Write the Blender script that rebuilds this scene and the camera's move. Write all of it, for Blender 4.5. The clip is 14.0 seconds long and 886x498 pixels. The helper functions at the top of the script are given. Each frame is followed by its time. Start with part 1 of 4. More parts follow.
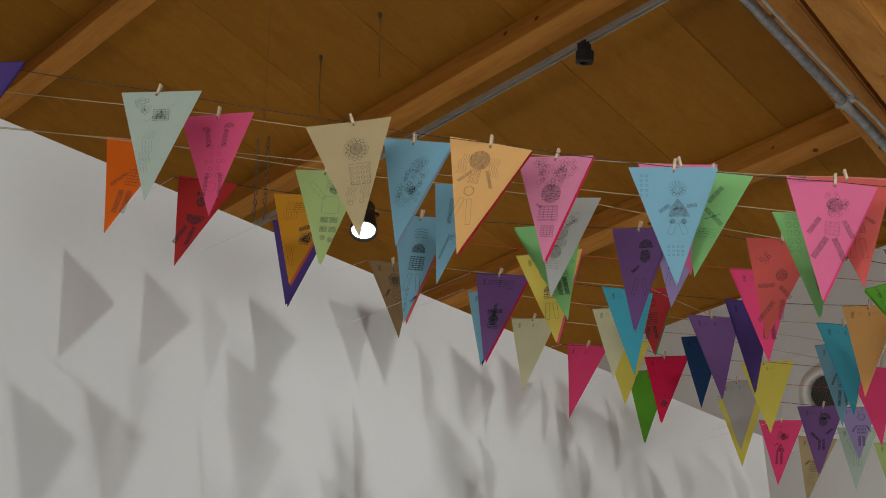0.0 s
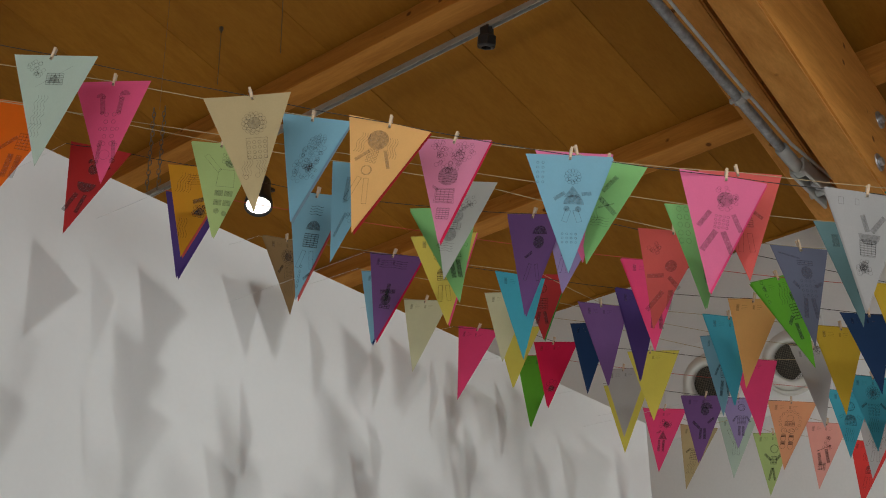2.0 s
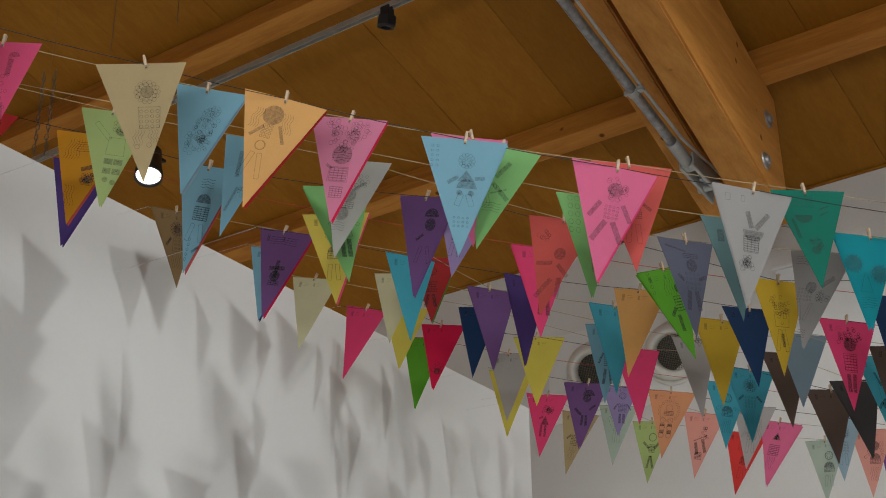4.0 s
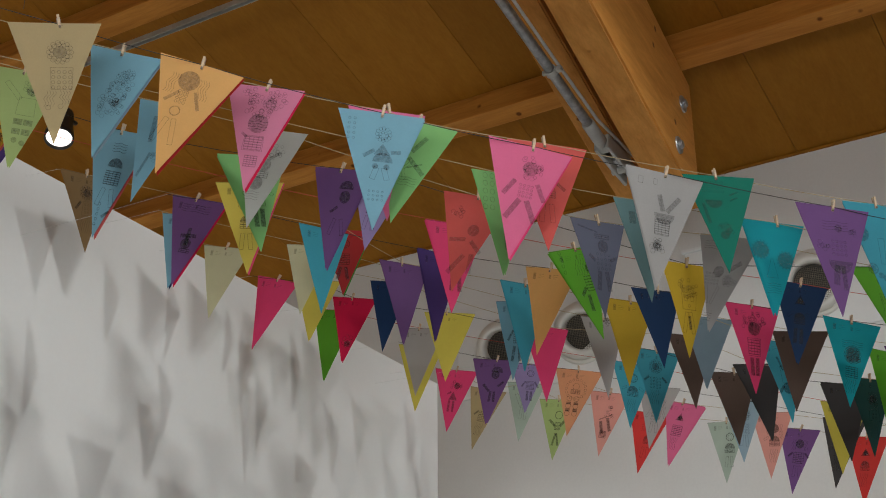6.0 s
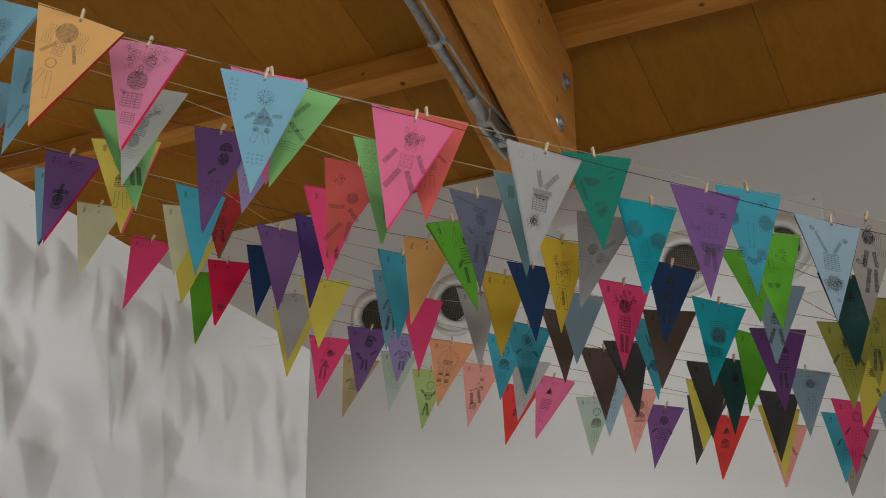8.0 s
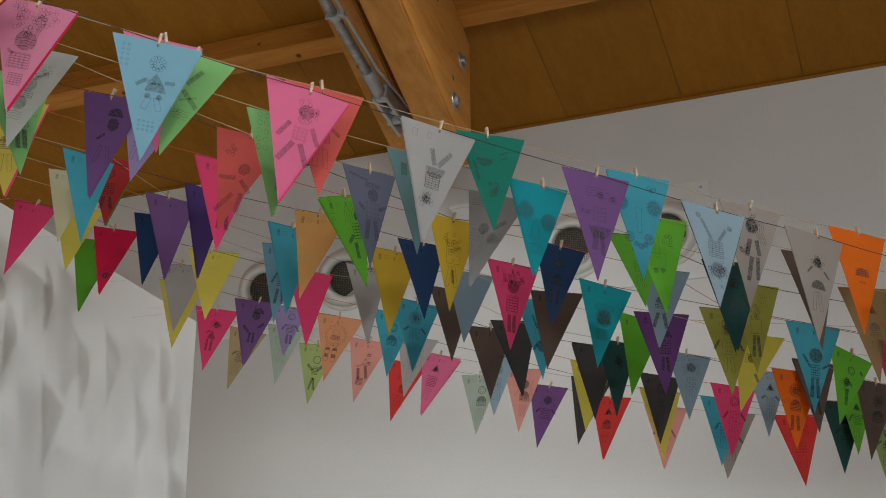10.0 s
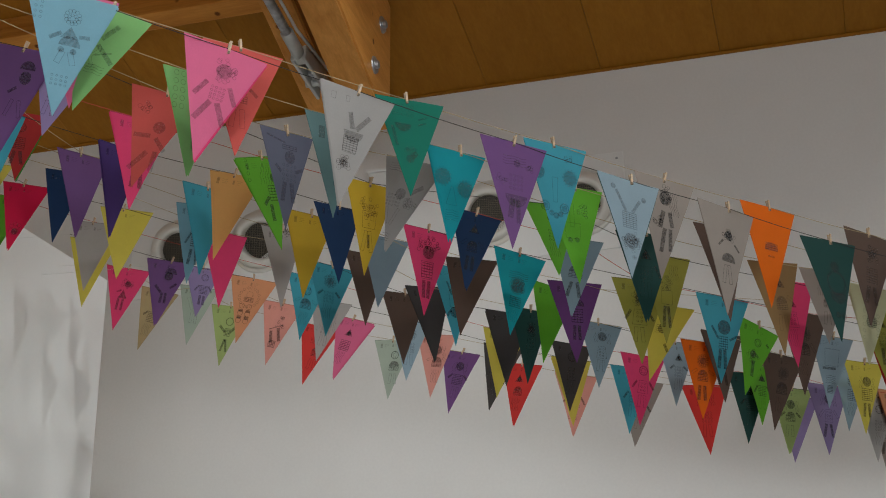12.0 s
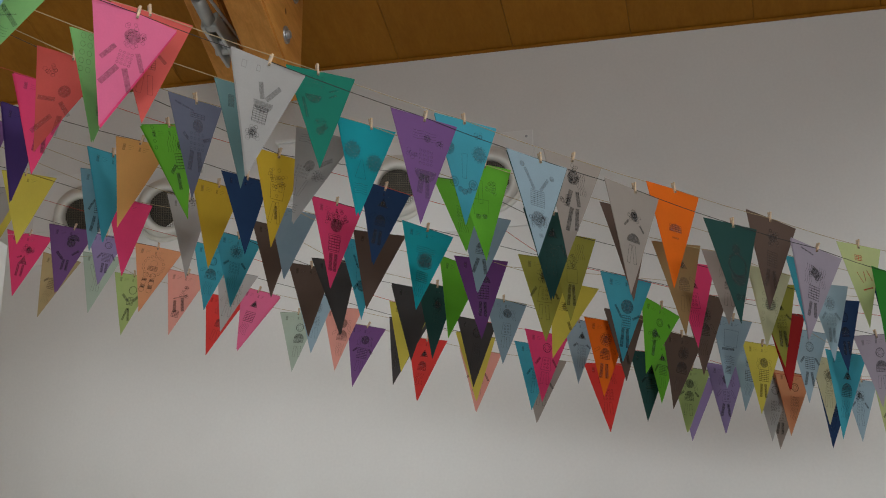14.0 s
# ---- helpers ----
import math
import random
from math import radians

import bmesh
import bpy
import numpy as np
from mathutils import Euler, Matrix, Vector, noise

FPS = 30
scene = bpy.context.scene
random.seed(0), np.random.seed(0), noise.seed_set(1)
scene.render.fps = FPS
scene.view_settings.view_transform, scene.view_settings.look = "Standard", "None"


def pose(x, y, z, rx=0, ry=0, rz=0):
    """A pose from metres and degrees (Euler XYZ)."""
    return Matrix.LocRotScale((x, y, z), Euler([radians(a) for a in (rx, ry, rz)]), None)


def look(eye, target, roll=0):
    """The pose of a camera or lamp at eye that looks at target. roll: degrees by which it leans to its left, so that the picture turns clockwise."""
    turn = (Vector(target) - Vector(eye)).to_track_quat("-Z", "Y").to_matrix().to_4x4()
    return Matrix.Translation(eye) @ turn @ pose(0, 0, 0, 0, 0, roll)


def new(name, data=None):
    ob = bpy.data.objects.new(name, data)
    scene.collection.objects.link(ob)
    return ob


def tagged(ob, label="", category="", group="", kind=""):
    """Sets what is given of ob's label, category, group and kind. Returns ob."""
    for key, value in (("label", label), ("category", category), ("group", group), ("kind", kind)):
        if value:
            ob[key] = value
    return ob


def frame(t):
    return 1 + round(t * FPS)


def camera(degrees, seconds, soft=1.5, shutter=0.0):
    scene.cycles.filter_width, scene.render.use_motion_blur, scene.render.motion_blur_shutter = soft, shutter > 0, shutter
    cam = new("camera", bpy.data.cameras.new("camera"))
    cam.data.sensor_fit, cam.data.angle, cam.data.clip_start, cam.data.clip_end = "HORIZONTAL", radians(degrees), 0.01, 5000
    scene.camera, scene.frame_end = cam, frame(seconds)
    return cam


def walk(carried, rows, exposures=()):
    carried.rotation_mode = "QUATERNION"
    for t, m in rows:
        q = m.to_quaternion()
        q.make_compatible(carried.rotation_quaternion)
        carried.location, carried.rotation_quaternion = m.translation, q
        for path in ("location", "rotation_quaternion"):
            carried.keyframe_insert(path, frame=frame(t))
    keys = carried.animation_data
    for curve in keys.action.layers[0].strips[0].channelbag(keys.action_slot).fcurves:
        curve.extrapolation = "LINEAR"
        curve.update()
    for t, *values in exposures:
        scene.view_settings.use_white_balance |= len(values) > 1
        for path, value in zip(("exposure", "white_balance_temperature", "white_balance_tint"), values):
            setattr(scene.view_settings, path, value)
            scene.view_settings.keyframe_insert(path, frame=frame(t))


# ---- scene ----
cam = camera(36.0, 14.0, soft=1.0)
EYE = 1.6
ROWS = [
    (0.0, 45.00, 27.00, -0.80),
    (0.5, 43.93, 26.81, -0.78),
    (1.0, 42.71, 26.58, -0.80),
    (1.5, 41.49, 26.34, -0.78),
    (2.0, 40.07, 26.11, -0.79),
    (2.5, 38.72, 25.90, -0.82),
    (3.0, 37.32, 25.67, -0.77),
    (3.5, 36.10, 25.47, -0.72),
    (6.0, 31.02, 24.14, -0.49),
    (6.5, 29.90, 23.81, -0.53),
    (7.0, 28.51, 23.45, -0.51),
    (7.5, 27.06, 23.13, -0.49),
    (8.0, 25.44, 22.80, -0.44),
    (10.5, 19.50, 21.49, -0.46),
    (11.0, 18.55, 21.12, -0.45),
    (11.5, 17.69, 20.71, -0.43),
    (12.0, 16.72, 20.29, -0.42),
    (12.5, 15.78, 19.95, -0.41),
    (13.0, 14.73, 19.65, -0.41),
    (13.5, 13.71, 19.42, -0.42),
    (14.0, 12.61, 19.19, -0.40),
]
# a tripod pan: the eye stays put; yaw, pitch, roll in degrees
walk(cam, [(t, pose(0, 0, EYE, 90 + pitch, 0, yaw) @ pose(0, 0, 0, 0, 0, roll)) for t, yaw, pitch, roll in ROWS])

# ---------- world, lamps, exposure ----------
scene.view_settings.exposure = -0.41
world = bpy.data.worlds.new("world")
scene.world = world
world.use_nodes = True
world.node_tree.nodes["Background"].inputs[0].default_value = (0.5, 0.55, 0.62, 1)
world.node_tree.nodes["Background"].inputs[1].default_value = 0.05


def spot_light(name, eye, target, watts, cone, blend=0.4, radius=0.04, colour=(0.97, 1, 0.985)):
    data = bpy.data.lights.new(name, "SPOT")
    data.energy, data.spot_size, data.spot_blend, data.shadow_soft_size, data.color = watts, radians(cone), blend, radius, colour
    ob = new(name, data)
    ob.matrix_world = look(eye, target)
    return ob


# rectangular lamp for added fill, with no opening modelled round it
def rear_fill_light(name, eye, target, w, h, watts, colour=(0.93, 0.985, 1)):
    data = bpy.data.lights.new(name, "AREA")
    data.shape, data.size, data.size_y, data.energy, data.color = "RECTANGLE", w, h, watts, colour
    ob = new(name, data)
    ob.matrix_world = look(eye, target)
    return ob


# unseen spots over the hall: the first two throw the pennants' shadows on the partition
spot_light("unseen_spot_light", (0.6, 0.5, 4.85), (-3.4, 2.5, 2.9), 158, 66, 0.75, 0.05)
spot_light("unseen_spot_light", (2.75, 2.75, 6.0), (-2.4, 5.0, 3.0), 300, 62, 0.7, 0.025)
# unseen spot added to brighten the pennants from the front
spot_light("unseen_spot_light", (3.5, -1.0, 5.2), (-1.4, 3.4, 3.4), 420, 38, 0.8, 0.22)
# three more unseen spots, added to wash the end wall brighter
spot_light("unseen_spot_light", (1.6, 4.4, 5.7), (2.9, 7.6, 0.6), 185, 100, 1.0, 0.5)
spot_light("unseen_spot_light", (-1.7, 4.7, 5.3), (-2.6, 7.6, 2.0), 150, 95, 1.0, 0.3)
spot_light("unseen_spot_light", (4.8, 2.5, 4.4), (1.8, 7.6, 0.9), 340, 80, 0.8, 0.4)
# added floods, unseen beyond the partition; the bay's floor throws light under the roof
spot_light("bay_fill_light", (-6.2, 4.9, 5.6), (-6.1, 5.0, 0), 4000, 66, 0.6, 0.15)
spot_light("bay_fill_light", (-6.6, 0.6, 6.5), (-6.4, 0.8, 0), 1300, 70, 0.6, 0.15)
# area lamp added behind the camera as soft fill; no window stands there
rear_fill_light("rear_fill_light", (0.6, -3.85, 1.9), (0.2, 1.5, 0.2), 6.0, 2.2, 470)


# ---------- materials ----------
def material(name):
    m = bpy.data.materials.new(name)
    m.use_nodes = True
    nt = m.node_tree
    return m, nt, nt.nodes["Principled BSDF"], nt.nodes["Material Output"]


def coords(nt, scale=(1, 1, 1), kind="Object"):
    tc, mp = nt.nodes.new("ShaderNodeTexCoord"), nt.nodes.new("ShaderNodeMapping")
    mp.inputs["Scale"].default_value = scale
    nt.links.new(tc.outputs[kind], mp.inputs["Vector"])
    return mp.outputs["Vector"]


def noise_tex(nt, vec, scale, detail=4, rough=0.55, distortion=0.0):
    n = nt.nodes.new("ShaderNodeTexNoise")
    n.inputs["Scale"].default_value, n.inputs["Detail"].default_value = scale, detail
    n.inputs["Roughness"].default_value, n.inputs["Distortion"].default_value = rough, distortion
    nt.links.new(vec, n.inputs["Vector"])
    return n.outputs["Fac"]


def ramp(nt, fac, stops):
    r = nt.nodes.new("ShaderNodeValToRGB")
    el = r.color_ramp.elements
    while len(el) < len(stops):
        el.new(0.5)
    for e, (p, c) in zip(el, stops):
        e.position, e.color = p, (*c, 1)
    nt.links.new(fac, r.inputs["Fac"])
    return r.outputs["Color"]


def mixed(nt, a, b, fac, mode="MIX"):
    m = nt.nodes.new("ShaderNodeMix")
    m.data_type, m.blend_type = "RGBA", mode
    for sock, v in ((m.inputs[6], a), (m.inputs[7], b), (m.inputs[0], fac)):
        if hasattr(v, "is_linked"):
            nt.links.new(v, sock)
        elif isinstance(v, (int, float)):
            sock.default_value = v
        else:
            sock.default_value = (*v, 1)
    return m.outputs[2]


def bump(nt, bsdf, fac, strength, distance):
    b = nt.nodes.new("ShaderNodeBump")
    b.inputs["Strength"].default_value, b.inputs["Distance"].default_value = strength, distance
    nt.links.new(fac, b.inputs["Height"])
    nt.links.new(b.outputs["Normal"], bsdf.inputs["Normal"])


def plaster(name, base, stain, relief=0.12, speck=0.93):
    m, nt, p, out = material(name)
    v = coords(nt)
    big = noise_tex(nt, v, 0.9, 5, 0.6)
    c = ramp(nt, big, ((0.3, stain), (0.7, base)))
    fine = noise_tex(nt, v, 60, 3)
    nt.links.new(mixed(nt, c, ramp(nt, fine, ((0.3, (speck,) * 3), (0.7, (1, 1, 1)))), 1.0, "MULTIPLY"), p.inputs["Base Color"])
    p.inputs["Roughness"].default_value = 0.75
    bump(nt, p, noise_tex(nt, v, 45, 4), relief, 0.004)
    return m


def timber(name, light, dark, stretch, knots=True, rough=0.5, per_island=False):
    m, nt, p, out = material(name)
    v = coords(nt, stretch)
    grain = noise_tex(nt, v, 6, 6, 0.6, 0.6)
    fine = noise_tex(nt, v, 40, 4, 0.6)
    c = ramp(nt, grain, ((0.3, dark), (0.62, light)))
    c = mixed(nt, c, ramp(nt, fine, ((0.35, (0.86,) * 3), (0.65, (1, 1, 1)))), 0.8, "MULTIPLY")
    if per_island:
        geo = nt.nodes.new("ShaderNodeNewGeometry")
        c = mixed(nt, c, ramp(nt, geo.outputs["Random Per Island"], ((0, (0.86, 0.85, 0.83)), (1, (1.06, 1.05, 1.0)))), 1.0, "MULTIPLY")
    if knots:
        vor = nt.nodes.new("ShaderNodeTexVoronoi")
        vor.inputs["Scale"].default_value = 1.0
        kv = coords(nt, (4.5, 4.5, 4.5))
        nt.links.new(kv, vor.inputs["Vector"])
        k = ramp(nt, vor.outputs["Distance"], ((0.055, (0.16, 0.08, 0.04)), (0.1, (1, 1, 1))))
        c = mixed(nt, c, k, 0.85, "MULTIPLY")
    nt.links.new(c, p.inputs["Base Color"])
    p.inputs["Roughness"].default_value, p.inputs["Specular IOR Level"].default_value = rough, 0.1
    bump(nt, p, fine, 0.15, 0.003)
    return m


def plain(name, colour, rough=0.5, metal=0.0, wear=0.12, scale=12.0):
    m, nt, p, out = material(name)
    v = coords(nt)
    n = noise_tex(nt, v, scale, 5, 0.6)
    lo = tuple(c * (1 - wear) for c in colour)
    hi = tuple(min(1, c * (1 + wear)) for c in colour)
    nt.links.new(ramp(nt, n, ((0.3, lo), (0.7, hi))), p.inputs["Base Color"])
    p.inputs["Roughness"].default_value, p.inputs["Metallic"].default_value = rough, metal
    return m


WALL = plaster("white_plaster", (0.8, 0.79, 0.775), (0.75, 0.74, 0.725), 0.08, 0.965)
PANEL = plaster("white_panel_paint", (0.84, 0.84, 0.83), (0.81, 0.81, 0.8), 0.03, 0.985)
FLOOR = plaster("grey_screed", (0.3, 0.29, 0.27), (0.25, 0.24, 0.225))
BOARD = timber("birch_ply_ceiling", (0.39, 0.165, 0.019), (0.345, 0.14, 0.0155), (1.6, 0.25, 1.6), False, 0.6, True)
PURLIN = timber("spruce_purlin", (0.6, 0.255, 0.05), (0.44, 0.165, 0.028), (0.25, 2.4, 2.4))
BEAM = timber("spruce_glulam", (0.68, 0.31, 0.075), (0.52, 0.215, 0.045), (2.4, 0.25, 2.4))
GALV = plain("galvanised_steel", (0.5, 0.51, 0.52), 0.42, 0.75, 0.3, 30)
CASTING = plain("pale_zinc_casting", (0.45, 0.45, 0.43), 0.5, 0.35, 0.12)
STEEL = plain("bolt_steel", (0.42, 0.43, 0.45), 0.4, 0.8)
ALU = plain("track_aluminium", (0.5, 0.49, 0.46), 0.4, 0.6)
BLACK = plain("black_lamp_housing", (0.02, 0.02, 0.021), 0.45)
CABLE = plain("grey_cable", (0.55, 0.55, 0.53), 0.5)
VENT = plain("offwhite_vent_enamel", (0.72, 0.7, 0.65), 0.4, 0.0, 0.05)
MESHDARK = plain("bronze_vent_mesh", (0.15, 0.125, 0.09), 0.5, 0.3)
THROAT_SHADE = plain("painted_throat_shade", (0.03, 0.028, 0.025), 0.8)
PEGWOOD = plain("pale_peg_wood", (0.6, 0.44, 0.29), 0.65, 0.0, 0.2, 80)
SPRING = plain("peg_spring_wire", (0.5, 0.47, 0.43), 0.35, 0.9)
CORD_DARK = plain("dark_cord", (0.03, 0.026, 0.024), 0.8)
CORD_PALE = plain("pale_twine", (0.42, 0.33, 0.19), 0.8)
CORD_WHITE = plain("white_thread", (0.75, 0.75, 0.73), 0.8)
CORD_RED = plain("red_thread", (0.5, 0.06, 0.04), 0.8)
CHAIN = plain("dull_chain_steel", (0.2, 0.16, 0.12), 0.5, 0.7)
m, nt, p, out = material("lit_lamp_lens")
p.inputs["Emission Color"].default_value, p.inputs["Emission Strength"].default_value = (1, 0.96, 0.9, 1), 3.0
p.inputs["Base Color"].default_value = (0.9, 0.9, 0.88, 1)
LENS = m

PALETTE = {
    "violet": (0.13, 0.075, 0.3), "mint": (0.57, 0.66, 0.57), "pink": (0.86, 0.25, 0.44), "tan": (0.62, 0.5, 0.29), "sky": (0.32, 0.58, 0.69), "rose": (0.82, 0.34, 0.5), "magenta": (0.85, 0.16, 0.32),
    "apricot": (0.9, 0.58, 0.24), "green": (0.33, 0.64, 0.26), "coral": (0.75, 0.17, 0.15), "white": (0.63, 0.64, 0.6), "emerald": (0.02, 0.28, 0.2),
    "purple": (0.28, 0.135, 0.36), "cyan": (0.11, 0.5, 0.61), "ice": (0.44, 0.57, 0.65), "taupe": (0.48, 0.42, 0.38), "orange": (0.86, 0.23, 0.04),
    "pine": (0.03, 0.1, 0.09), "umber": (0.18, 0.12, 0.095), "lilac": (0.52, 0.46, 0.54), "palelime": (0.62, 0.68, 0.37), "forest": (0.05, 0.32, 0.05),
    "red": (0.55, 0.05, 0.05), "lime": (0.55, 0.66, 0.29), "gold": (0.75, 0.4, 0.05), "brown": (0.4, 0.26, 0.12), "yellow": (0.8, 0.71, 0.17),
    "cream": (0.76, 0.74, 0.52), "lavender": (0.4, 0.31, 0.54), "hotpink": (0.88, 0.12, 0.29), "slate": (0.2, 0.21, 0.29), "steel": (0.32, 0.43, 0.5), "scarlet": (0.82, 0.1, 0.09), "leaf": (0.2, 0.56, 0.06),
    "greyteal": (0.19, 0.32, 0.33), "silver": (0.56, 0.54, 0.525), "teal": (0.03, 0.46, 0.52), "olive": (0.4, 0.38, 0.08), "darkred": (0.45, 0.03, 0.03),
    "navy": (0.025, 0.065, 0.17), "crimson": (0.78, 0.04, 0.12), "mustard": (0.75, 0.55, 0.08), "charcoal": (0.1, 0.09, 0.09), "salmon": (0.9, 0.5, 0.43),
    "peach": (0.86, 0.48, 0.27), "plum": (0.19, 0.065, 0.24),
}
WORDS = {"magenta": "deep magenta-pink", "rose": "soft rose-pink", "steel": "steel-blue grey", "slate": "slate-grey", "umber": "dark umber-brown", "sky": "sky-blue", "ice": "pale ice-blue", "leaf": "leaf-green", "hotpink": "hot-pink", "greyteal": "grey-teal", "palelime": "pale lime-green",
         "pine": "dark pine-green", "umber": "dark umber-brown", "darkred": "dark red", "silver": "light grey", "mint": "pale mint-green", "forest": "forest-green"}


def paper(name, colour):
    m, nt, p, out = material("paper_" + name)
    v = coords(nt)
    fibre = noise_tex(nt, v, 220, 4, 0.7)
    blot = noise_tex(nt, v, 14, 3)
    c = mixed(nt, ramp(nt, fibre, ((0.3, tuple(k * 0.95 for k in colour)), (0.7, colour))), ramp(nt, blot, ((0.35, (0.95,) * 3), (0.65, (1, 1, 1)))), 1.0, "MULTIPLY")
    nt.links.new(c, p.inputs["Base Color"])
    p.inputs["Roughness"].default_value, p.inputs["Specular IOR Level"].default_value = 0.75, 0.25
    tr = nt.nodes.new("ShaderNodeBsdfTranslucent")
    nt.links.new(c, tr.inputs["Color"])
    mx = nt.nodes.new("ShaderNodeMixShader")
    mx.inputs[0].default_value = 0.38
    nt.links.new(p.outputs[0], mx.inputs[1])
    nt.links.new(tr.outputs[0], mx.inputs[2])
    # thin sheet: a little of what lies behind shows through, tinted
    thin = nt.nodes.new("ShaderNodeBsdfTransparent")
    thin.inputs["Color"].default_value = (*(k ** 0.7 for k in colour), 1)
    mx2 = nt.nodes.new("ShaderNodeMixShader")
    mx2.inputs[0].default_value = 0.2
    nt.links.new(mx.outputs[0], mx2.inputs[1])
    nt.links.new(thin.outputs[0], mx2.inputs[2])
    nt.links.new(mx2.outputs[0], out.inputs["Surface"])
    return m


def vivid(c):
    """Strong dyes keep a little more chroma than pastel ones."""
    mean, chroma = sum(c) / 3, max(c) - min(c)
    return tuple(min(0.92, max(0.012, mean + (k - mean) * (1 + 0.1 * chroma))) for k in c)


PAPER = {k: paper(k, vivid(c)) for k, c in PALETTE.items()}


def ink(name, colour, cover):
    m, nt, p, out = material(name)
    v = coords(nt)
    patch = ramp(nt, noise_tex(nt, v, 130, 4, 0.75), ((0.35, (cover * 0.45,) * 3), (0.65, (min(1, cover * 1.25),) * 3)))
    p.inputs["Base Color"].default_value, p.inputs["Roughness"].default_value = (*colour, 1), 0.8
    clear = nt.nodes.new("ShaderNodeBsdfTransparent")
    mx = nt.nodes.new("ShaderNodeMixShader")
    nt.links.new(patch, mx.inputs[0])
    nt.links.new(clear.outputs[0], mx.inputs[1])
    nt.links.new(p.outputs[0], mx.inputs[2])
    nt.links.new(mx.outputs[0], out.inputs["Surface"])
    return m


INK = ink("stamp_ink", (0.05, 0.048, 0.05), 0.36)
INK_RED = ink("red_felt_pen", (0.6, 0.05, 0.02), 0.7)
INK_DARK = ink("dark_stamp_ink", (0.03, 0.03, 0.032), 0.6)


# ---------- mesh helpers ----------
def mesh_of(name, bm, mat, smooth=False):
    bm.normal_update()
    me = bpy.data.meshes.new(name)
    bm.to_mesh(me)
    bm.free()
    me.materials.append(mat)
    if smooth:
        for f in me.polygons:
            f.use_smooth = True
    return me


def thing(name, bm, mat, label, category, group="", kind="", m=Matrix(), smooth=False):
    ob = new(name, mesh_of(name, bm, mat, smooth))
    ob.matrix_world = m
    return tagged(ob, label, category, group, kind)


def empty(name, label, category, group="", m=Matrix()):
    ob = new(name)
    ob.matrix_world = m
    ob.empty_display_size = 0.05
    return tagged(ob, label, category, group)


def part(name, bm, mat, parent, label="", m=Matrix(), smooth=False):
    ob = new(name, bm if isinstance(bm, bpy.types.Mesh) else mesh_of(name, bm, mat, smooth))
    ob.parent = parent
    ob.matrix_basis = m
    return tagged(ob, label)


def box(bm, lo, hi, bevel=0.0, m=Matrix()):
    lo, hi = Vector(lo), Vector(hi)
    made = bmesh.ops.create_cube(bm, size=1, matrix=m @ Matrix.Translation((lo + hi) / 2) @ Matrix.Diagonal((*(hi - lo), 1)))
    if bevel:
        edges = {e for v in made["verts"] for e in v.link_edges}
        bmesh.ops.bevel(bm, geom=list(edges), offset=bevel, segments=2, affect="EDGES", profile=0.6)
    return bm


def lathe(bm, profile, seg=32, m=Matrix()):
    """profile: (radius, z) pairs turned round z."""
    rings = []
    for r, z in profile:
        rings.append([bm.verts.new(m @ Vector((r * math.cos(2 * math.pi * k / seg), r * math.sin(2 * math.pi * k / seg), z))) for k in range(seg)])
    for a, b in zip(rings, rings[1:]):
        for k in range(seg):
            bm.faces.new((a[k], a[(k + 1) % seg], b[(k + 1) % seg], b[k]))
    return rings


def rod(bm, a, b, r, seg=10):
    a, b = Vector(a), Vector(b)
    q = (b - a).to_track_quat("Z", "Y").to_matrix().to_4x4()
    bmesh.ops.create_cone(bm, cap_ends=True, segments=seg, radius1=r, radius2=r, depth=(b - a).length, matrix=Matrix.Translation((a + b) / 2) @ q)
    return bm


def tube(bm, pts, r, seg=6):
    """A thin round cord through pts."""
    rings = []
    for i, p in enumerate(pts):
        d = (Vector(pts[min(i + 1, len(pts) - 1)]) - Vector(pts[max(i - 1, 0)])).normalized()
        u = d.cross(Vector((0, 0, 1)))
        u = u.normalized() if u.length > 1e-4 else Vector((1, 0, 0))
        w = u.cross(d)
        rings.append([bm.verts.new(Vector(p) + r * (math.cos(2 * math.pi * k / seg) * u + math.sin(2 * math.pi * k / seg) * w)) for k in range(seg)])
    for a, b in zip(rings, rings[1:]):
        for k in range(seg):
            bm.faces.new((a[k], a[(k + 1) % seg], b[(k + 1) % seg], b[k]))
    bm.faces.new(rings[0][::-1])
    bm.faces.new(rings[-1])
    return bm


# ---------- the hall ----------
EAVE_Y, EAVE_Z, SLOPE = 7.6, 5.617, math.tan(radians(14))


def roof(y, off=0.0):
    return EAVE_Z + SLOPE * (EAVE_Y - y) - off


HX0, HX1, HY0 = -10.0, 6.5, -4.0
thing("floor", box(bmesh.new(), (HX0, HY0, -0.15), (HX1, EAVE_Y, 0)), FLOOR, "plain grey screed floor of the hall", "floor", kind="structure")


def gable(x0, x1):
    bm = bmesh.new()
    lo = [(HY0, 0), (EAVE_Y, 0), (EAVE_Y, EAVE_Z), (HY0, roof(HY0))]
    a = [bm.verts.new((x0, y, z)) for y, z in lo]
    b = [bm.verts.new((x1, y, z)) for y, z in lo]
    bm.faces.new(a[::-1])
    bm.faces.new(b)
    for k in range(4):
        bm.faces.new((a[k], a[(k + 1) % 4], b[(k + 1) % 4], b[k]))
    bmesh.ops.recalc_face_normals(bm, faces=bm.faces)
    return bm


